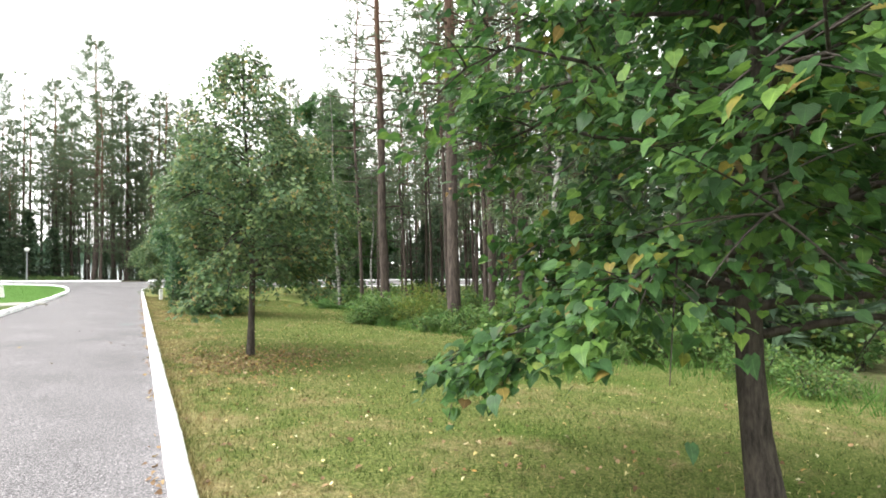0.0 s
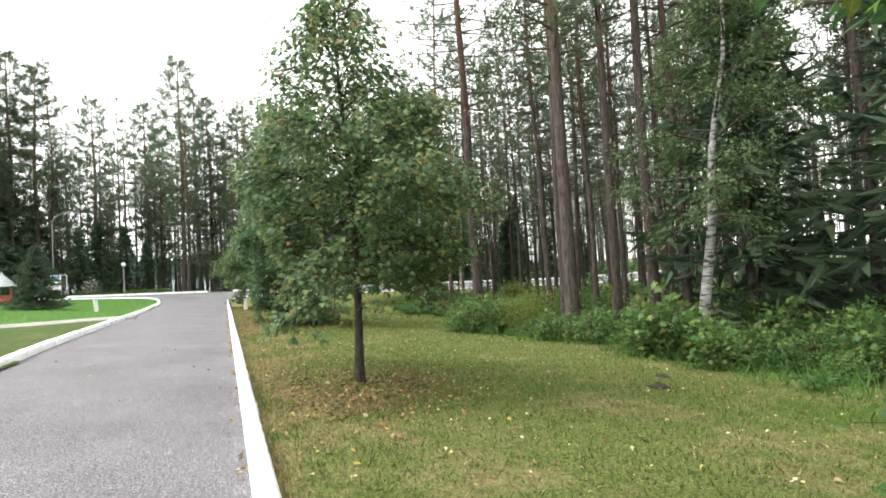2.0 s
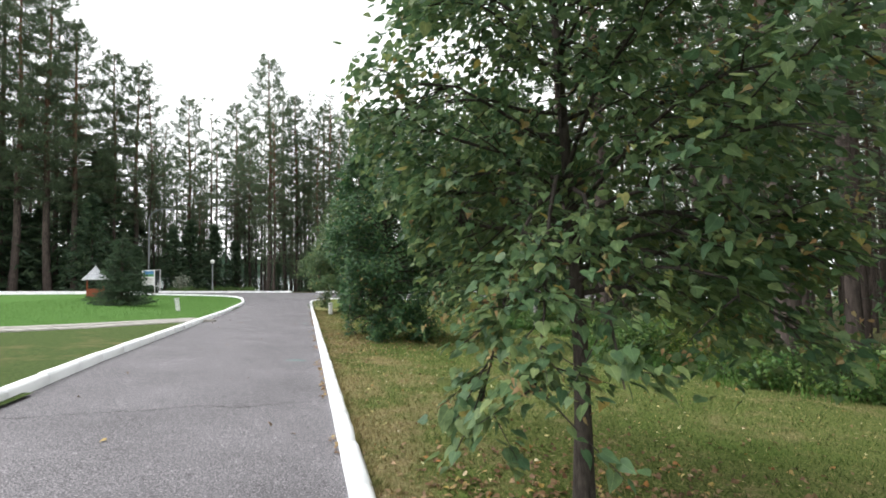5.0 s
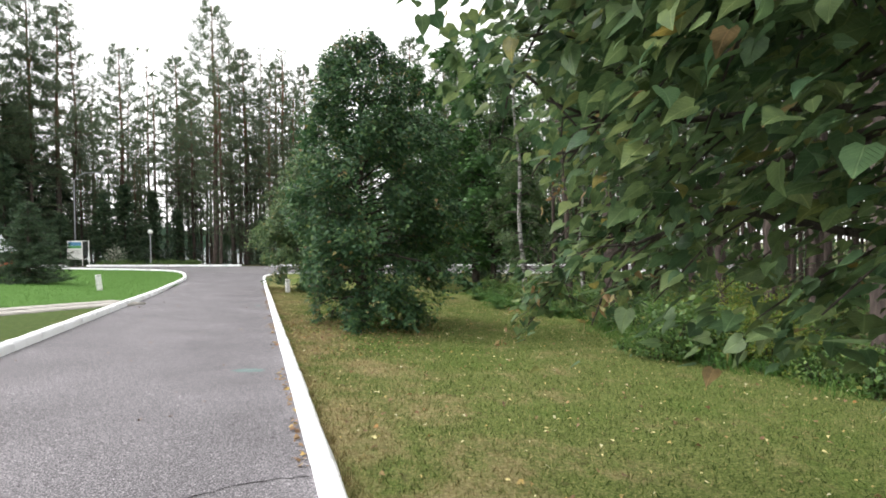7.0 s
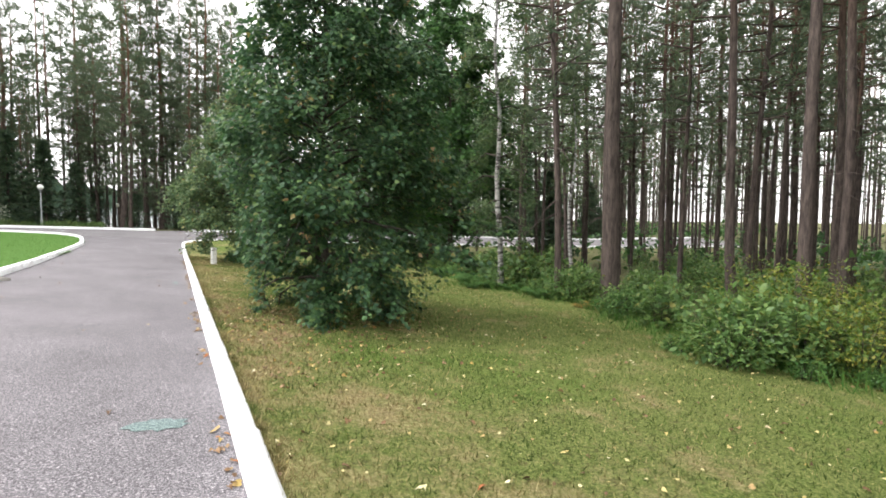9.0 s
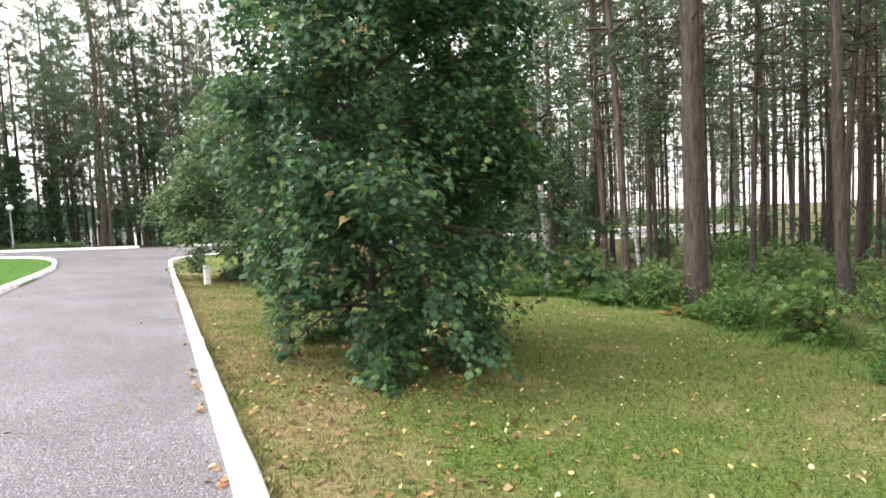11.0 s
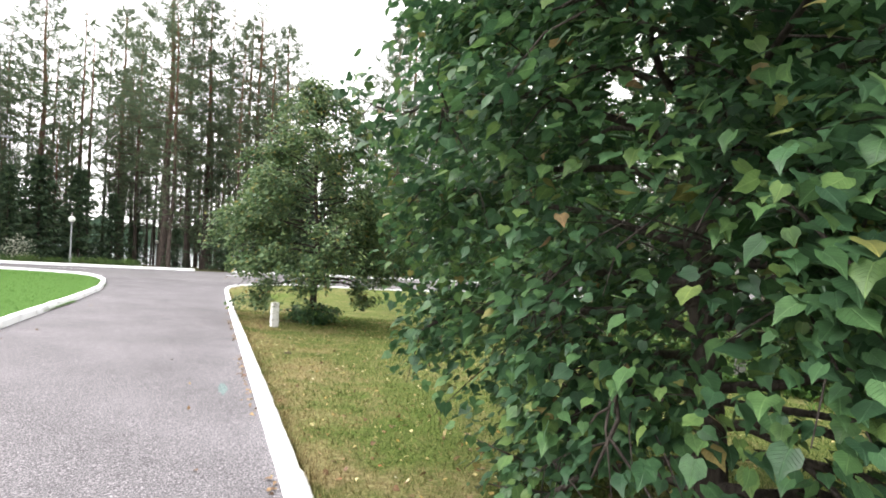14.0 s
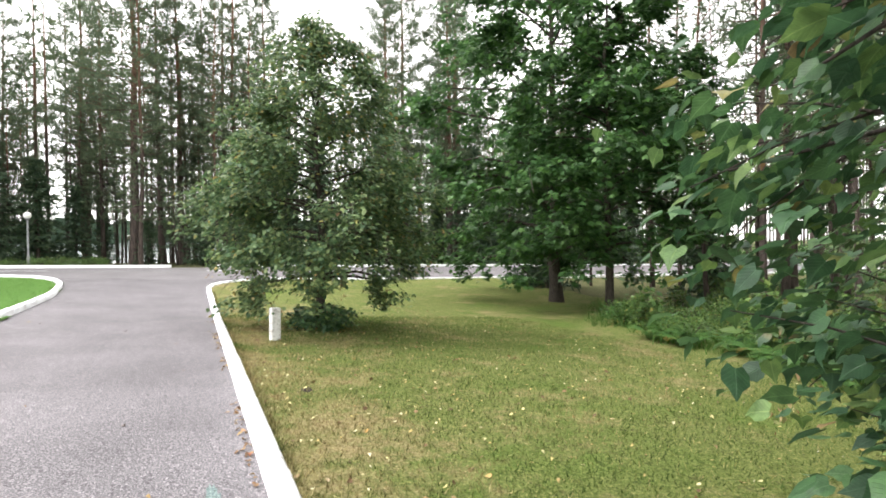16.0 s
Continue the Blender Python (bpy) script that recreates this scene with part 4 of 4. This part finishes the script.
def bush(x, y, meshes, scale, rz, label):
    t = thing("bush", label, "shrub", (x, y, ground(x, y)), rz, "undergrowth")
    t.scale = (scale, scale, scale)
    p = part("stemwork", meshes[0], t)
    p["kind"] = "stuff"
    part("foliage", meshes[1], t)
    return t


bush(9.2, 15.4, BIG_BUSH, 1.0, 0.4, "broad yellow-green spindle bush at the wood edge")
bush(8.1, 13.9, BIG_BUSH, 0.75, 2.4, "yellow-green bush beside a pine trunk")
for i in range(115):
    y = rng.uniform(1.0, 33)
    x = EDGE(y) + 0.6 + 5.5 * rng.random() ** 1.7
    k = rng.randrange(4)
    bush(x, y, bush_kinds[k], rng.uniform(0.6, 1.15), rng.uniform(0, 6.28), ("green leafy bush at the wood edge", "tall raspberry-like bush with lobed leaves", "low spreading green bush", "low clump of fresh green herbs")[k])
edge_rng = random.Random(23)
for i in range(54):
    y = edge_rng.uniform(4.5, 16)
    x = EDGE(y) + 0.15 + 2.6 * edge_rng.random() ** 1.3
    k = edge_rng.choice((0, 1, 1, 3))
    bush(x, y, bush_kinds[k], edge_rng.uniform(0.4, 0.75), edge_rng.uniform(0, 6.28), ("green leafy bush at the wood edge", "tall raspberry-like bush with lobed leaves", "", "low clump of fresh green herbs")[k])
for i in range(24):
    y = rng.uniform(4, 42)
    x = EDGE(y) + 6 + 14 * rng.random()
    bush(x, y, bush_kinds[rng.randrange(3)], rng.uniform(0.8, 1.4), rng.uniform(0, 6.28), "green bush under the pines")
for i in range(14):
    bush(rng.uniform(-12, -5), rng.uniform(55.2, 57.0), bush_kinds[2], rng.uniform(0.5, 0.8), rng.uniform(0, 6.28), "low juniper-like bush by the cross road")
SUCKERS = bush_meshes(57, 0.7, 0.55, 1600, 0.075, LINDEN_DARK, HEART, HEART_F)
bush(2.05, 31.5, SUCKERS, 1.0, 0.0, "leafy suckers round the linden's foot")
WHITE_BUSH = bush_meshes(58, 0.7, 1.5, 500, 0.13, leaf_mat("pale_leaf", [(0.0, (0.3, 0.33, 0.28)), (1.0, (0.6, 0.62, 0.56))]))
bush(-11.4, 56.4, WHITE_BUSH, 1.1, 0.0, "pale grey-white flowering bush before dark spruces")


def deep_undergrowth(seed, n, xr, yr, label):
    """Dim leafy clumps on the forest floor, too many to count."""
    g = np.random.default_rng(seed)
    cx, cy = g.uniform(*xr, n), g.uniform(*yr, n)
    k = 26
    top = g.uniform(0.6, 2.6, n)
    pos = np.repeat(np.stack([cx, cy, [ground(a, b) for a, b in zip(cx, cy)]], axis=1), k, axis=0)
    pos += g.normal(0, 0.75, (n * k, 3)) * (1, 1, 0) + np.stack([np.zeros(n * k), np.zeros(n * k), np.repeat(top, k) * g.random(n * k)], axis=1)
    v, f = scatter(OVAL, OVAL_F, pos, g.normal(0, 1, (n * k, 3)), g.normal(0, 0.5, (n * k, 3)) + (0, 0, 1), g.uniform(0.25, 0.6, n * k))
    return tagged(new("undergrowth", from_arrays("undergrowth", v, f, [MAPLE])), label, "undergrowth", kind="stuff")


deep_undergrowth(91, 420, (19, 75), (-30, 44), "dim green undergrowth deep under the pines")
deep_undergrowth(92, 260, (6, 90), (55, 75), "dim green undergrowth beyond the cross road")


def fern_mesh(seed, material):
    g = np.random.default_rng(seed)
    P, W, U, S = [], [], [], []
    for i in range(9):
        a, ln = i * 0.7 + g.uniform(-0.2, 0.2), g.uniform(0.55, 0.85)
        d = np.array([math.cos(a), math.sin(a), 0])
        side = np.array([-d[1], d[0], 0])
        for k in range(22):
            s = 0.12 + 0.88 * k / 22
            c = d * ln * s * 0.9 + np.array([0, 0, ln * (1.15 * s - 0.85 * s * s)])
            for sg in (-1, 1):
                P.append(c), W.append(side * sg + d * 0.45 + np.array([0, 0, -0.15])), U.append((0, 0, 1)), S.append(0.21 * ln * (1.1 - s) + 0.03)
    sh = OVAL * (0.65, 1, 1)
    v, f = scatter(sh, OVAL_F, np.array(P), np.array(W), np.array(U, dtype=float), np.array(S))
    return from_arrays("fronds", v, f, [material])


GOLD_FERN = leaf_mat("golden_fern", [(0.0, (0.2, 0.19, 0.05)), (0.5, (0.36, 0.27, 0.075)), (1.0, (0.4, 0.2, 0.07))])
fern_kinds = [fern_mesh(61, FERN), fern_mesh(62, FERN), fern_mesh(63, GOLD_FERN)]


def fern(x, y, k, sc, rz):
    t = thing("fern", "golden autumn bracken fern at a pine's foot" if k == 2 else "arching green bracken fern at the wood edge", "fern", (x, y, ground(x, y)), rz, "ferns")
    t.scale = (sc, sc, sc)
    part("fronds", fern_kinds[k], t)


for i in range(60):
    c = rng.choice(((9.3, 20.0), (9.6, 27.0), (8.6, 24.5), (9.2, 22.5), (10.2, 29.0), (9.5, 26.0)))
    x, y = c[0] + rng.gauss(0, 0.8), c[1] + rng.gauss(0, 1.1)
    if x > EDGE(y) - 0.1:
        fern(x, y, i % 2, rng.uniform(0.7, 1.2), rng.uniform(0, 6.28))

for dx, dy, sc in ((-1.0, -0.5, 0.8), (-0.55, -0.75, 0.9), (-0.1, -0.85, 0.8), (0.35, -0.95, 0.75), (-0.75, -0.15, 0.7), (0.8, -1.1, 0.65), (-1.3, -0.2, 0.6)):
    fern(10.1 + dx, 20.4 + dy, 2, sc * 0.75, dx * 7)

# ---- posts, lamps, sign, well house ----
def bollard(x, y, h, tilt, label):
    t = thing("bollard", label, "post", (x, y, ground(x, y)), 0.3, "white posts")
    bm = bmesh.new()
    box(bm, (0, 0, h * 0.5 - 0.1), (0.17, 0.13, h + 0.2), 0.018, Matrix.Rotation(tilt, 4, "Y"))
    part("shaft", mesh_of(bm, "shaft", FLAKING), t)


bollard(0.9, 30.1, 0.62, 0.02, "whitewashed concrete marker post, flaking, in the verge")
bollard(-5.5, 28.2, 0.58, -0.1, "whitewashed concrete marker post leaning on the lawn")
bollard(17.0, 43.6, 0.6, 0.0, "whitewashed concrete marker post by the cross road")


def lathe(profile, sides=20):
    V, F4 = [], []
    for r, z in profile:
        for k in range(sides):
            a = 2 * math.pi * k / sides
            V.append((r * math.cos(a), r * math.sin(a), z))
    for i in range(len(profile) - 1):
        for k in range(sides):
            F4.append((i * sides + k, i * sides + (k + 1) % sides, (i + 1) * sides + (k + 1) % sides, (i + 1) * sides + k))
    return V, F4


def lathed(name, profile, material, sides=20):
    v, f = lathe(profile, sides)
    return from_arrays(name, v, f, [material], shade=True)


def globe_lamp(x, y, h, label):
    t = thing("street_lamp", label, "street lamp", (x, y, ground(x, y)), 0, "lamps")
    part("pole", lathed("pole", [(0.09, -0.1), (0.09, 0.5), (0.05, 0.55), (0.045, h - 0.2), (0.03, h - 0.18)], STEEL, 12), t)
    part("collar", lathed("collar", [(0.0, h - 0.22), (0.1, h - 0.2), (0.12, h - 0.12), (0.09, h - 0.08)], STEEL, 16), t)
    prof = [(0.2 * math.sin(math.pi * k / 14) + 0.001, h + 0.06 - 0.2 * math.cos(math.pi * k / 14)) for k in range(15)]
    part("globe", lathed("globe", prof, GLOBE, 24), t, "white opal globe")


globe_lamp(-8.9, 57.2, 2.85, "grey park lamp with white opal globe beside the road")
globe_lamp(-5.6, 74.0, 2.6, "park lamp with white globe near the lake")


def arm_lamp(x, y, h, label):
    t = thing("street_lamp", label, "street lamp", (x, y, ground(x, y)), 0.5, "lamps")
    part("pole", lathed("pole", [(0.09, -0.1), (0.085, 1.2), (0.06, 1.25), (0.05, h - 1.0)], STEEL, 12), t)
    arc = [(np.array([1.6 * (1 - math.cos(a)), 0, h - 1.0 + 1.1 * math.sin(a)]), 0.04) for a in np.linspace(0, math.pi / 2, 9)]
    part("arm", tubes("arm", [arc], STEEL, 8), t)
    bm = bmesh.new()
    box(bm, (1.9, 0, h + 0.08), (0.62, 0.24, 0.12), 0.04)
    part("lamp_head", mesh_of(bm, "lamp_head", STEEL), t, "flat grey lamp head")


arm_lamp(-14.6, 58.0, 7.9, "tall grey road lamp with curved arm among trees")


def info_board(x, y, rz):
    t = thing("notice_board", "white notice board with landscape picture and name plates", "sign", (x, y, ground(x, y)), rz)

    def slab(name, c, s, mat, label="", parent=None, bev=0.008):
        bm = bmesh.new()
        box(bm, c, s, bev)
        return part(name, mesh_of(bm, name, mat), parent or t, label)
    for px in (-0.78, 0.3, 0.78):
        slab("leg", (px, 0, 1.2), (0.06, 0.06, 2.5), WHITE_PAINT)
    main = slab("main_panel", (-0.24, -0.05, 1.55), (1.04, 0.03, 1.75), WHITE_PAINT)
    slab("sky_print", (-0.24, -0.07, 2.18), (0.94, 0.012, 0.34), PANEL_BLUE, "blue printed sky", main, 0.003)
    slab("meadow_print", (-0.24, -0.07, 1.87), (0.94, 0.012, 0.26), PANEL_GREEN, "green printed meadow", main, 0.003)
    for k in range(4):
        slab("text_bar", (-0.24, -0.068, 1.5 - 0.14 * k), (0.8 - 0.12 * (k % 2), 0.008, 0.03), CONCRETE, "", main, 0.002)
    for k in range(5):
        slab("name_plate", (0.54, -0.05, 2.28 - 0.31 * k), (0.42, 0.03, 0.14), PANEL_DARK, "dark name plate")
    slab("top_rail", (0, 0, 2.46), (1.64, 0.07, 0.05), WHITE_PAINT)
    slab("bottom_rail", (0, 0, 0.66), (1.64, 0.07, 0.05), WHITE_PAINT)
    return t


info_board(-13.9, 56.2, 0.25).scale = (0.9, 0.9, 0.82)


def well_house(x, y, rz):
    t = thing("well_house", "small red-brown timber well house with pale shingle roof", "well", (x, y, ground(x, y)), rz)
    for sx in (-1, 1):
        for sy in (-1, 1):
            bm = bmesh.new()
            box(bm, (0.6 * sx, 0.6 * sy, 0.65), (0.1, 0.1, 1.4), 0.012)
            part("post", mesh_of(bm, "post", WOOD_RED), t)
    for side in range(4):
        rot = Matrix.Rotation(side * math.pi / 2, 4, "Z")
        for k in range(4):
            bm = bmesh.new()
            box(bm, rot @ Vector((0, -0.6, 0.08 + 0.165 * k)), (1.12, 0.05, 0.15), 0.01, rot)
            part("plank", mesh_of(bm, "plank", WOOD_RED), t)
        for k in range(6):
            w0, w1 = 1.05 * (1 - k / 6), 1.05 * (1 - (k + 1.25) / 6)
            w1 = max(w1, 0.02)
            z0, z1 = 1.28 + 1.0 * k / 6 + 0.02, 1.28 + 1.0 * (k + 1.25) / 6
            P = [(-w0, -w0, z0), (w0, -w0, z0), (w1, -w1, z1), (-w1, -w1, z1), (-w0, -w0 + 0.03, z0 - 0.03), (w0, -w0 + 0.03, z0 - 0.03), (w1, -w1 + 0.03, z1 - 0.03), (-w1, -w1 + 0.03, z1 - 0.03)]
            V = [tuple(rot @ Vector(p)) for p in P]
            part("shingle_course", from_arrays("shingle_course", V, [(0, 1, 2, 3), (4, 7, 6, 5), (0, 4, 5, 1), (1, 5, 6, 2), (2, 6, 7, 3), (3, 7, 4, 0)], [SHINGLE]), t)
    part("finial", lathed("finial", [(0.05, 2.2), (0.06, 2.3), (0.02, 2.36), (0.001, 2.5)], SHINGLE, 10), t)
    return t


well_house(-12.2, 38.6, 0.35).scale = (0.66, 0.66, 0.8)

# ---- garden path, crack, line, mole hills ----
walkway = tagged(new("garden_path"), "pale worn concrete slab path across the lawn", "path", kind="structure")
PC = resample([(-3.72, 23.9), (-4.9, 21.7), (-6.0, 19.6), (-7.4, 17.7), (-9.8, 15.4), (-13.5, 12.8), (-20, 9)], 0.5)
for i in range(len(PC) - 1):
    a, b = PC[i], PC[i + 1]
    d = (b - a) / np.linalg.norm(b - a)
    n = np.array([d[1], -d[0]])
    for lo, hi in ((-0.52, -0.008), (0.008, 0.52)):
        q = [a + d * 0.008 + n * lo, b - d * 0.008 + n * lo, b - d * 0.008 + n * hi, a + d * 0.008 + n * hi]
        lift = rng.uniform(0.05, 0.062)
        V = [(p[0], p[1], ground(p[0], p[1]) + lift) for p in q] + [(p[0], p[1], ground(p[0], p[1]) - 0.02) for p in q]
        part("slab", from_arrays("slab", V, [(3, 2, 1, 0), (0, 1, 5, 4), (1, 2, 6, 5), (2, 3, 7, 6), (3, 0, 4, 7)], [CONCRETE]), walkway)

crack_line = [(-3.3, 10.35), (-2.5, 10.64), (-1.9, 10.74), (-1.43, 10.95), (-1.0, 10.85), (-0.5, 11.1), (-0.03, 11.14)]


def crack(name, line, w, label):
    P = resample(line, 0.06)
    g = np.random.default_rng(5)
    V, F4 = [], []
    for i, p in enumerate(P):
        j = g.normal(0, 0.012)
        ww = w * g.uniform(0.4, 1.2)
        for o in (-ww, ww):
            V.append((p[0], p[1] + j + o, ground(p[0], p[1]) + 0.004))
    F4 = [(2 * i, 2 * i + 2, 2 * i + 3, 2 * i + 1) for i in range(len(P) - 1)]
    return tagged(new(name, from_arrays(name, V, F4, [TAR])), label, "crack", kind="structure")


crack("road_crack", crack_line, 0.007, "thin dark crack across the asphalt")
crack("road_seam", [(-5.5, 43.6), (-3, 43.9), (0.6, 44.4)], 0.035, "dark tar seam where the drive meets the road")
for x0, x1 in ((-8.2, -6.4), (0.2, 2.0), (-14, -12), (8, 10)):
    V = [(x, y, ground(x, y) + 0.01) for x, y in ((x0, 49.6), (x1, 49.6), (x1, 49.75), (x0, 49.75))]
    tagged(new("road_line", from_arrays("road_line", V, [(0, 1, 2, 3)], [WHITEWASH])), "faded white line on the cross road", "road marking", kind="structure")


def mole_hill(x, y, r):
    g = np.random.default_rng(int(x * 100))
    V, F4 = [], []
    for i in range(7):
        for k in range(16):
            a = 2 * math.pi * k / 16
            rr = r * (1 - i / 6) * (1 + 0.15 * g.normal()) + 0.001
            V.append((rr * math.cos(a), rr * math.sin(a), 0.03 + 0.45 * r * math.sin(i / 6 * math.pi / 2) * (1 + 0.12 * g.normal()) - 0.02))
    for i in range(6):
        for k in range(16):
            F4.append((i * 16 + k, i * 16 + (k + 1) % 16, (i + 1) * 16 + (k + 1) % 16, (i + 1) * 16 + k))
    ob = new("mole_hill", from_arrays("mole_hill", V, F4, [SOIL]))
    ob.location = (x, y, ground(x, y))
    tagged(ob, "dark heap of loose soil on the lawn", "mole hill", "mole hills")


m = Mat("faded_turquoise_paint", 0.85, 0.25)
m.colour(m.ramp(m.noise(75, 3, 0.8), [(0.38, (0.06, 0.085, 0.085)), (0.5, (0.14, 0.19, 0.185)), (0.62, (0.26, 0.34, 0.33))])).bump(m.noise(75, 3, 0.8), 0.6, 0.006)
TURQUOISE = m.m


def paint_mark(cx, cy, rx, ry, seed):
    """A thin worn paint stroke on the asphalt with a ragged outline."""
    g = np.random.default_rng(seed)
    V = [(cx, cy, ground(cx, cy) + 0.005)]
    for k in range(28):
        a = 2 * math.pi * k / 28
        q = g.uniform(0.7, 1.1)
        x, y = cx + rx * q * math.cos(a), cy + ry * q * math.sin(a)
        V.append((x, y, ground(x, y) + 0.005))
    F3 = [(0, 1 + k, 1 + (k + 1) % 28) for k in range(28)]
    tagged(new("paint_mark", from_arrays("paint_mark", V, F3, [TURQUOISE])), "faded turquoise paint smear on the asphalt", "road marking", kind="structure")


paint_mark(-0.45, 14.64, 0.22, 0.13, 3)
paint_mark(-0.31, 24.0, 0.05, 0.3, 4)
mole_hill(0.73, 26.45, 0.11)
mole_hill(5.45, 6.1, 0.19)
mole_hill(6.2, 6.75, 0.15)

# ---- lake and far shore ----
def flat(name, pts, z, mat, label, cat):
    return tagged(new(name, from_arrays(name, [(x, y, z + 0.0243 * (y - 84)) for x, y in pts], [(0, 1, 2, 3)], [mat])), label, cat, kind="structure")


flat("water", [(-260, 84), (14, 84), (60, 380), (-400, 380)], -0.9, WATER, "pale lake water reflecting the white sky", "water")
g = np.random.default_rng(9)
V, F4 = [], []
xs = np.linspace(-420, 220, 200)
for i, x in enumerate(xs):
    top = 14 + 1.2 * math.sin(i * 0.35) + g.normal(0, 1.6)
    V += [(x, 372 + 6 * math.sin(i * 0.2), 4), (x, 376, top + 6.2)]
F4 = [(2 * i, 2 * i + 2, 2 * i + 3, 2 * i + 1) for i in range(199)]
tagged(new("backdrop", from_arrays("backdrop", V, F4, [FARWOOD])), "wooded far shore of the lake", "far shore", kind="structure")

# ---- grass blades and fallen leaves ----
def blades(name, n, xr, yr, seed, mat, label, hmin, hmax, zone, xpow=1.0, width=0.09):
    g = np.random.default_rng(seed)
    x = xr[0] + (xr[1] - xr[0]) * g.random(n) ** xpow
    y = g.uniform(yr[0], yr[1], n)
    ok = np.array([zone(a, b) for a, b in zip(x, y)])
    x, y = x[ok], y[ok]
    z = np.array([ground(a, b) for a, b in zip(x, y)]) + 0.028
    k = len(x)
    way = g.normal(0, 0.55, (k, 3)) * (1, 1, 0) + np.array([0, 0, 1.0])
    sh = np.array([(-width, 0, 0), (width, 0, 0), (0, 1, 0)])
    v, f = scatter(sh, NEEDLE_F, np.stack([x, y, z], axis=1), way, g.normal(0, 1, (k, 3)), g.uniform(hmin, hmax, k))
    return tagged(new(name, from_arrays(name, v, f, [mat])), label, "grass", kind="stuff")


blades("grass", 270000, (0.17, 8.5), (-2.5, 34), 71, GRASS, "short mown grass blades, green and straw", 0.025, 0.07, lambda x, y: right_x(y) + 0.16 < x < EDGE(y), 1.35)
blades("kerb_grass", 9000, (0.14, 0.24), (-2.0, 40), 72, GRASS, "grass tufts creeping over the kerb edge", 0.05, 0.1, lambda x, y: math.sin(y * 7) + math.sin(y * 17.3) > -0.5)
blades("edge_grass", 30000, (6.5, 14.5), (0, 36), 73, GRASS_FRESH, "long wild grass along the wood edge", 0.12, 0.42, lambda x, y: EDGE(y) - 0.25 + 0.3 * math.sin(y * 5) < x < EDGE(y) + 2.2, 1.0, 0.03)
blades("lawn_grass", 60000, (-12, LEFT - 0.17), (8, 44), 74, GRASS_FRESH, "bright green mown grass blades", 0.03, 0.07, lambda x, y: x < left_x(y) - 0.17 and y > path_y(x) + 0.3 and np.min(np.hypot(PC[:, 0] - x, PC[:, 1] - y)) > 0.56)


def litter(name, pts, seed, size, label, lift=0.05, material=None):
    g = np.random.default_rng(seed)
    pts = np.array(pts)
    k = len(pts)
    z = np.array([ground(a, b) for a, b in pts]) + lift
    way = g.normal(0, 1, (k, 3)) * (1, 1, 0.25)
    up = np.array([0, 0, 1.0]) + g.normal(0, 0.35, (k, 3))
    sh = HEART * (1, 1, 2.2)
    v, f = scatter(sh, HEART_F, np.column_stack([pts, z]), way, up, size * g.uniform(0.5, 1.2, k))
    return tagged(new(name, from_arrays(name, v, f, [material or FALLEN])), label, "fallen leaves", kind="stuff")


g = np.random.default_rng(81)
spots = []
for cx, cy, r, n in ((1.6, 7.6, 0.85, 1300), (1.2, 6.4, 0.7, 350), (2.1, 19.0, 1.5, 420), (2.1, -0.6, 1.3, 260), (2.1, 31.0, 1.6, 200), (0.7, 16.5, 0.8, 260), (0.9, 18.6, 0.8, 420)):
    spots += [(cx + g.normal(0, r), cy + g.normal(0, r)) for i in range(n)]
spots += [(0.2 + 7.5 * g.random() ** 1.3, g.uniform(-1.5, 36)) for i in range(1100)]
spots = [(x, y) for x, y in spots if 0.2 < x < 9]
litter("fallen_leaves", spots, 82, 0.046, "dry brown and yellow leaves fallen on the grass")
small = [(0.25 + 7.6 * g.random() ** 1.2, g.uniform(-1.0, 36)) for i in range(2100)]
PALE_LITTER = leaf_mat("pale_fallen_leaf", [(0.0, (0.3, 0.2, 0.1)), (0.35, (0.5, 0.4, 0.16)), (0.7, (0.62, 0.56, 0.3)), (1.0, (0.66, 0.62, 0.46))], rough=0.6, trans=0.15)
litter("birch_litter", small, 84, 0.031, "tiny pale yellow birch leaves dotted over the grass", 0.068, PALE_LITTER)
gut = []
for i in range(520):
    y = g.uniform(-2, 34)
    if math.sin(y * 1.1) + math.sin(y * 2.7 + 1) > -0.2:
        gut.append((-abs(g.normal(0, 0.045)) - 0.01, y))
gut += [(-3.3 * g.random(), g.uniform(3, 34)) for i in range(45)]
litter("gutter_leaves", gut, 83, 0.042, "dry leaves gathered along the kerb on the asphalt", 0.014)
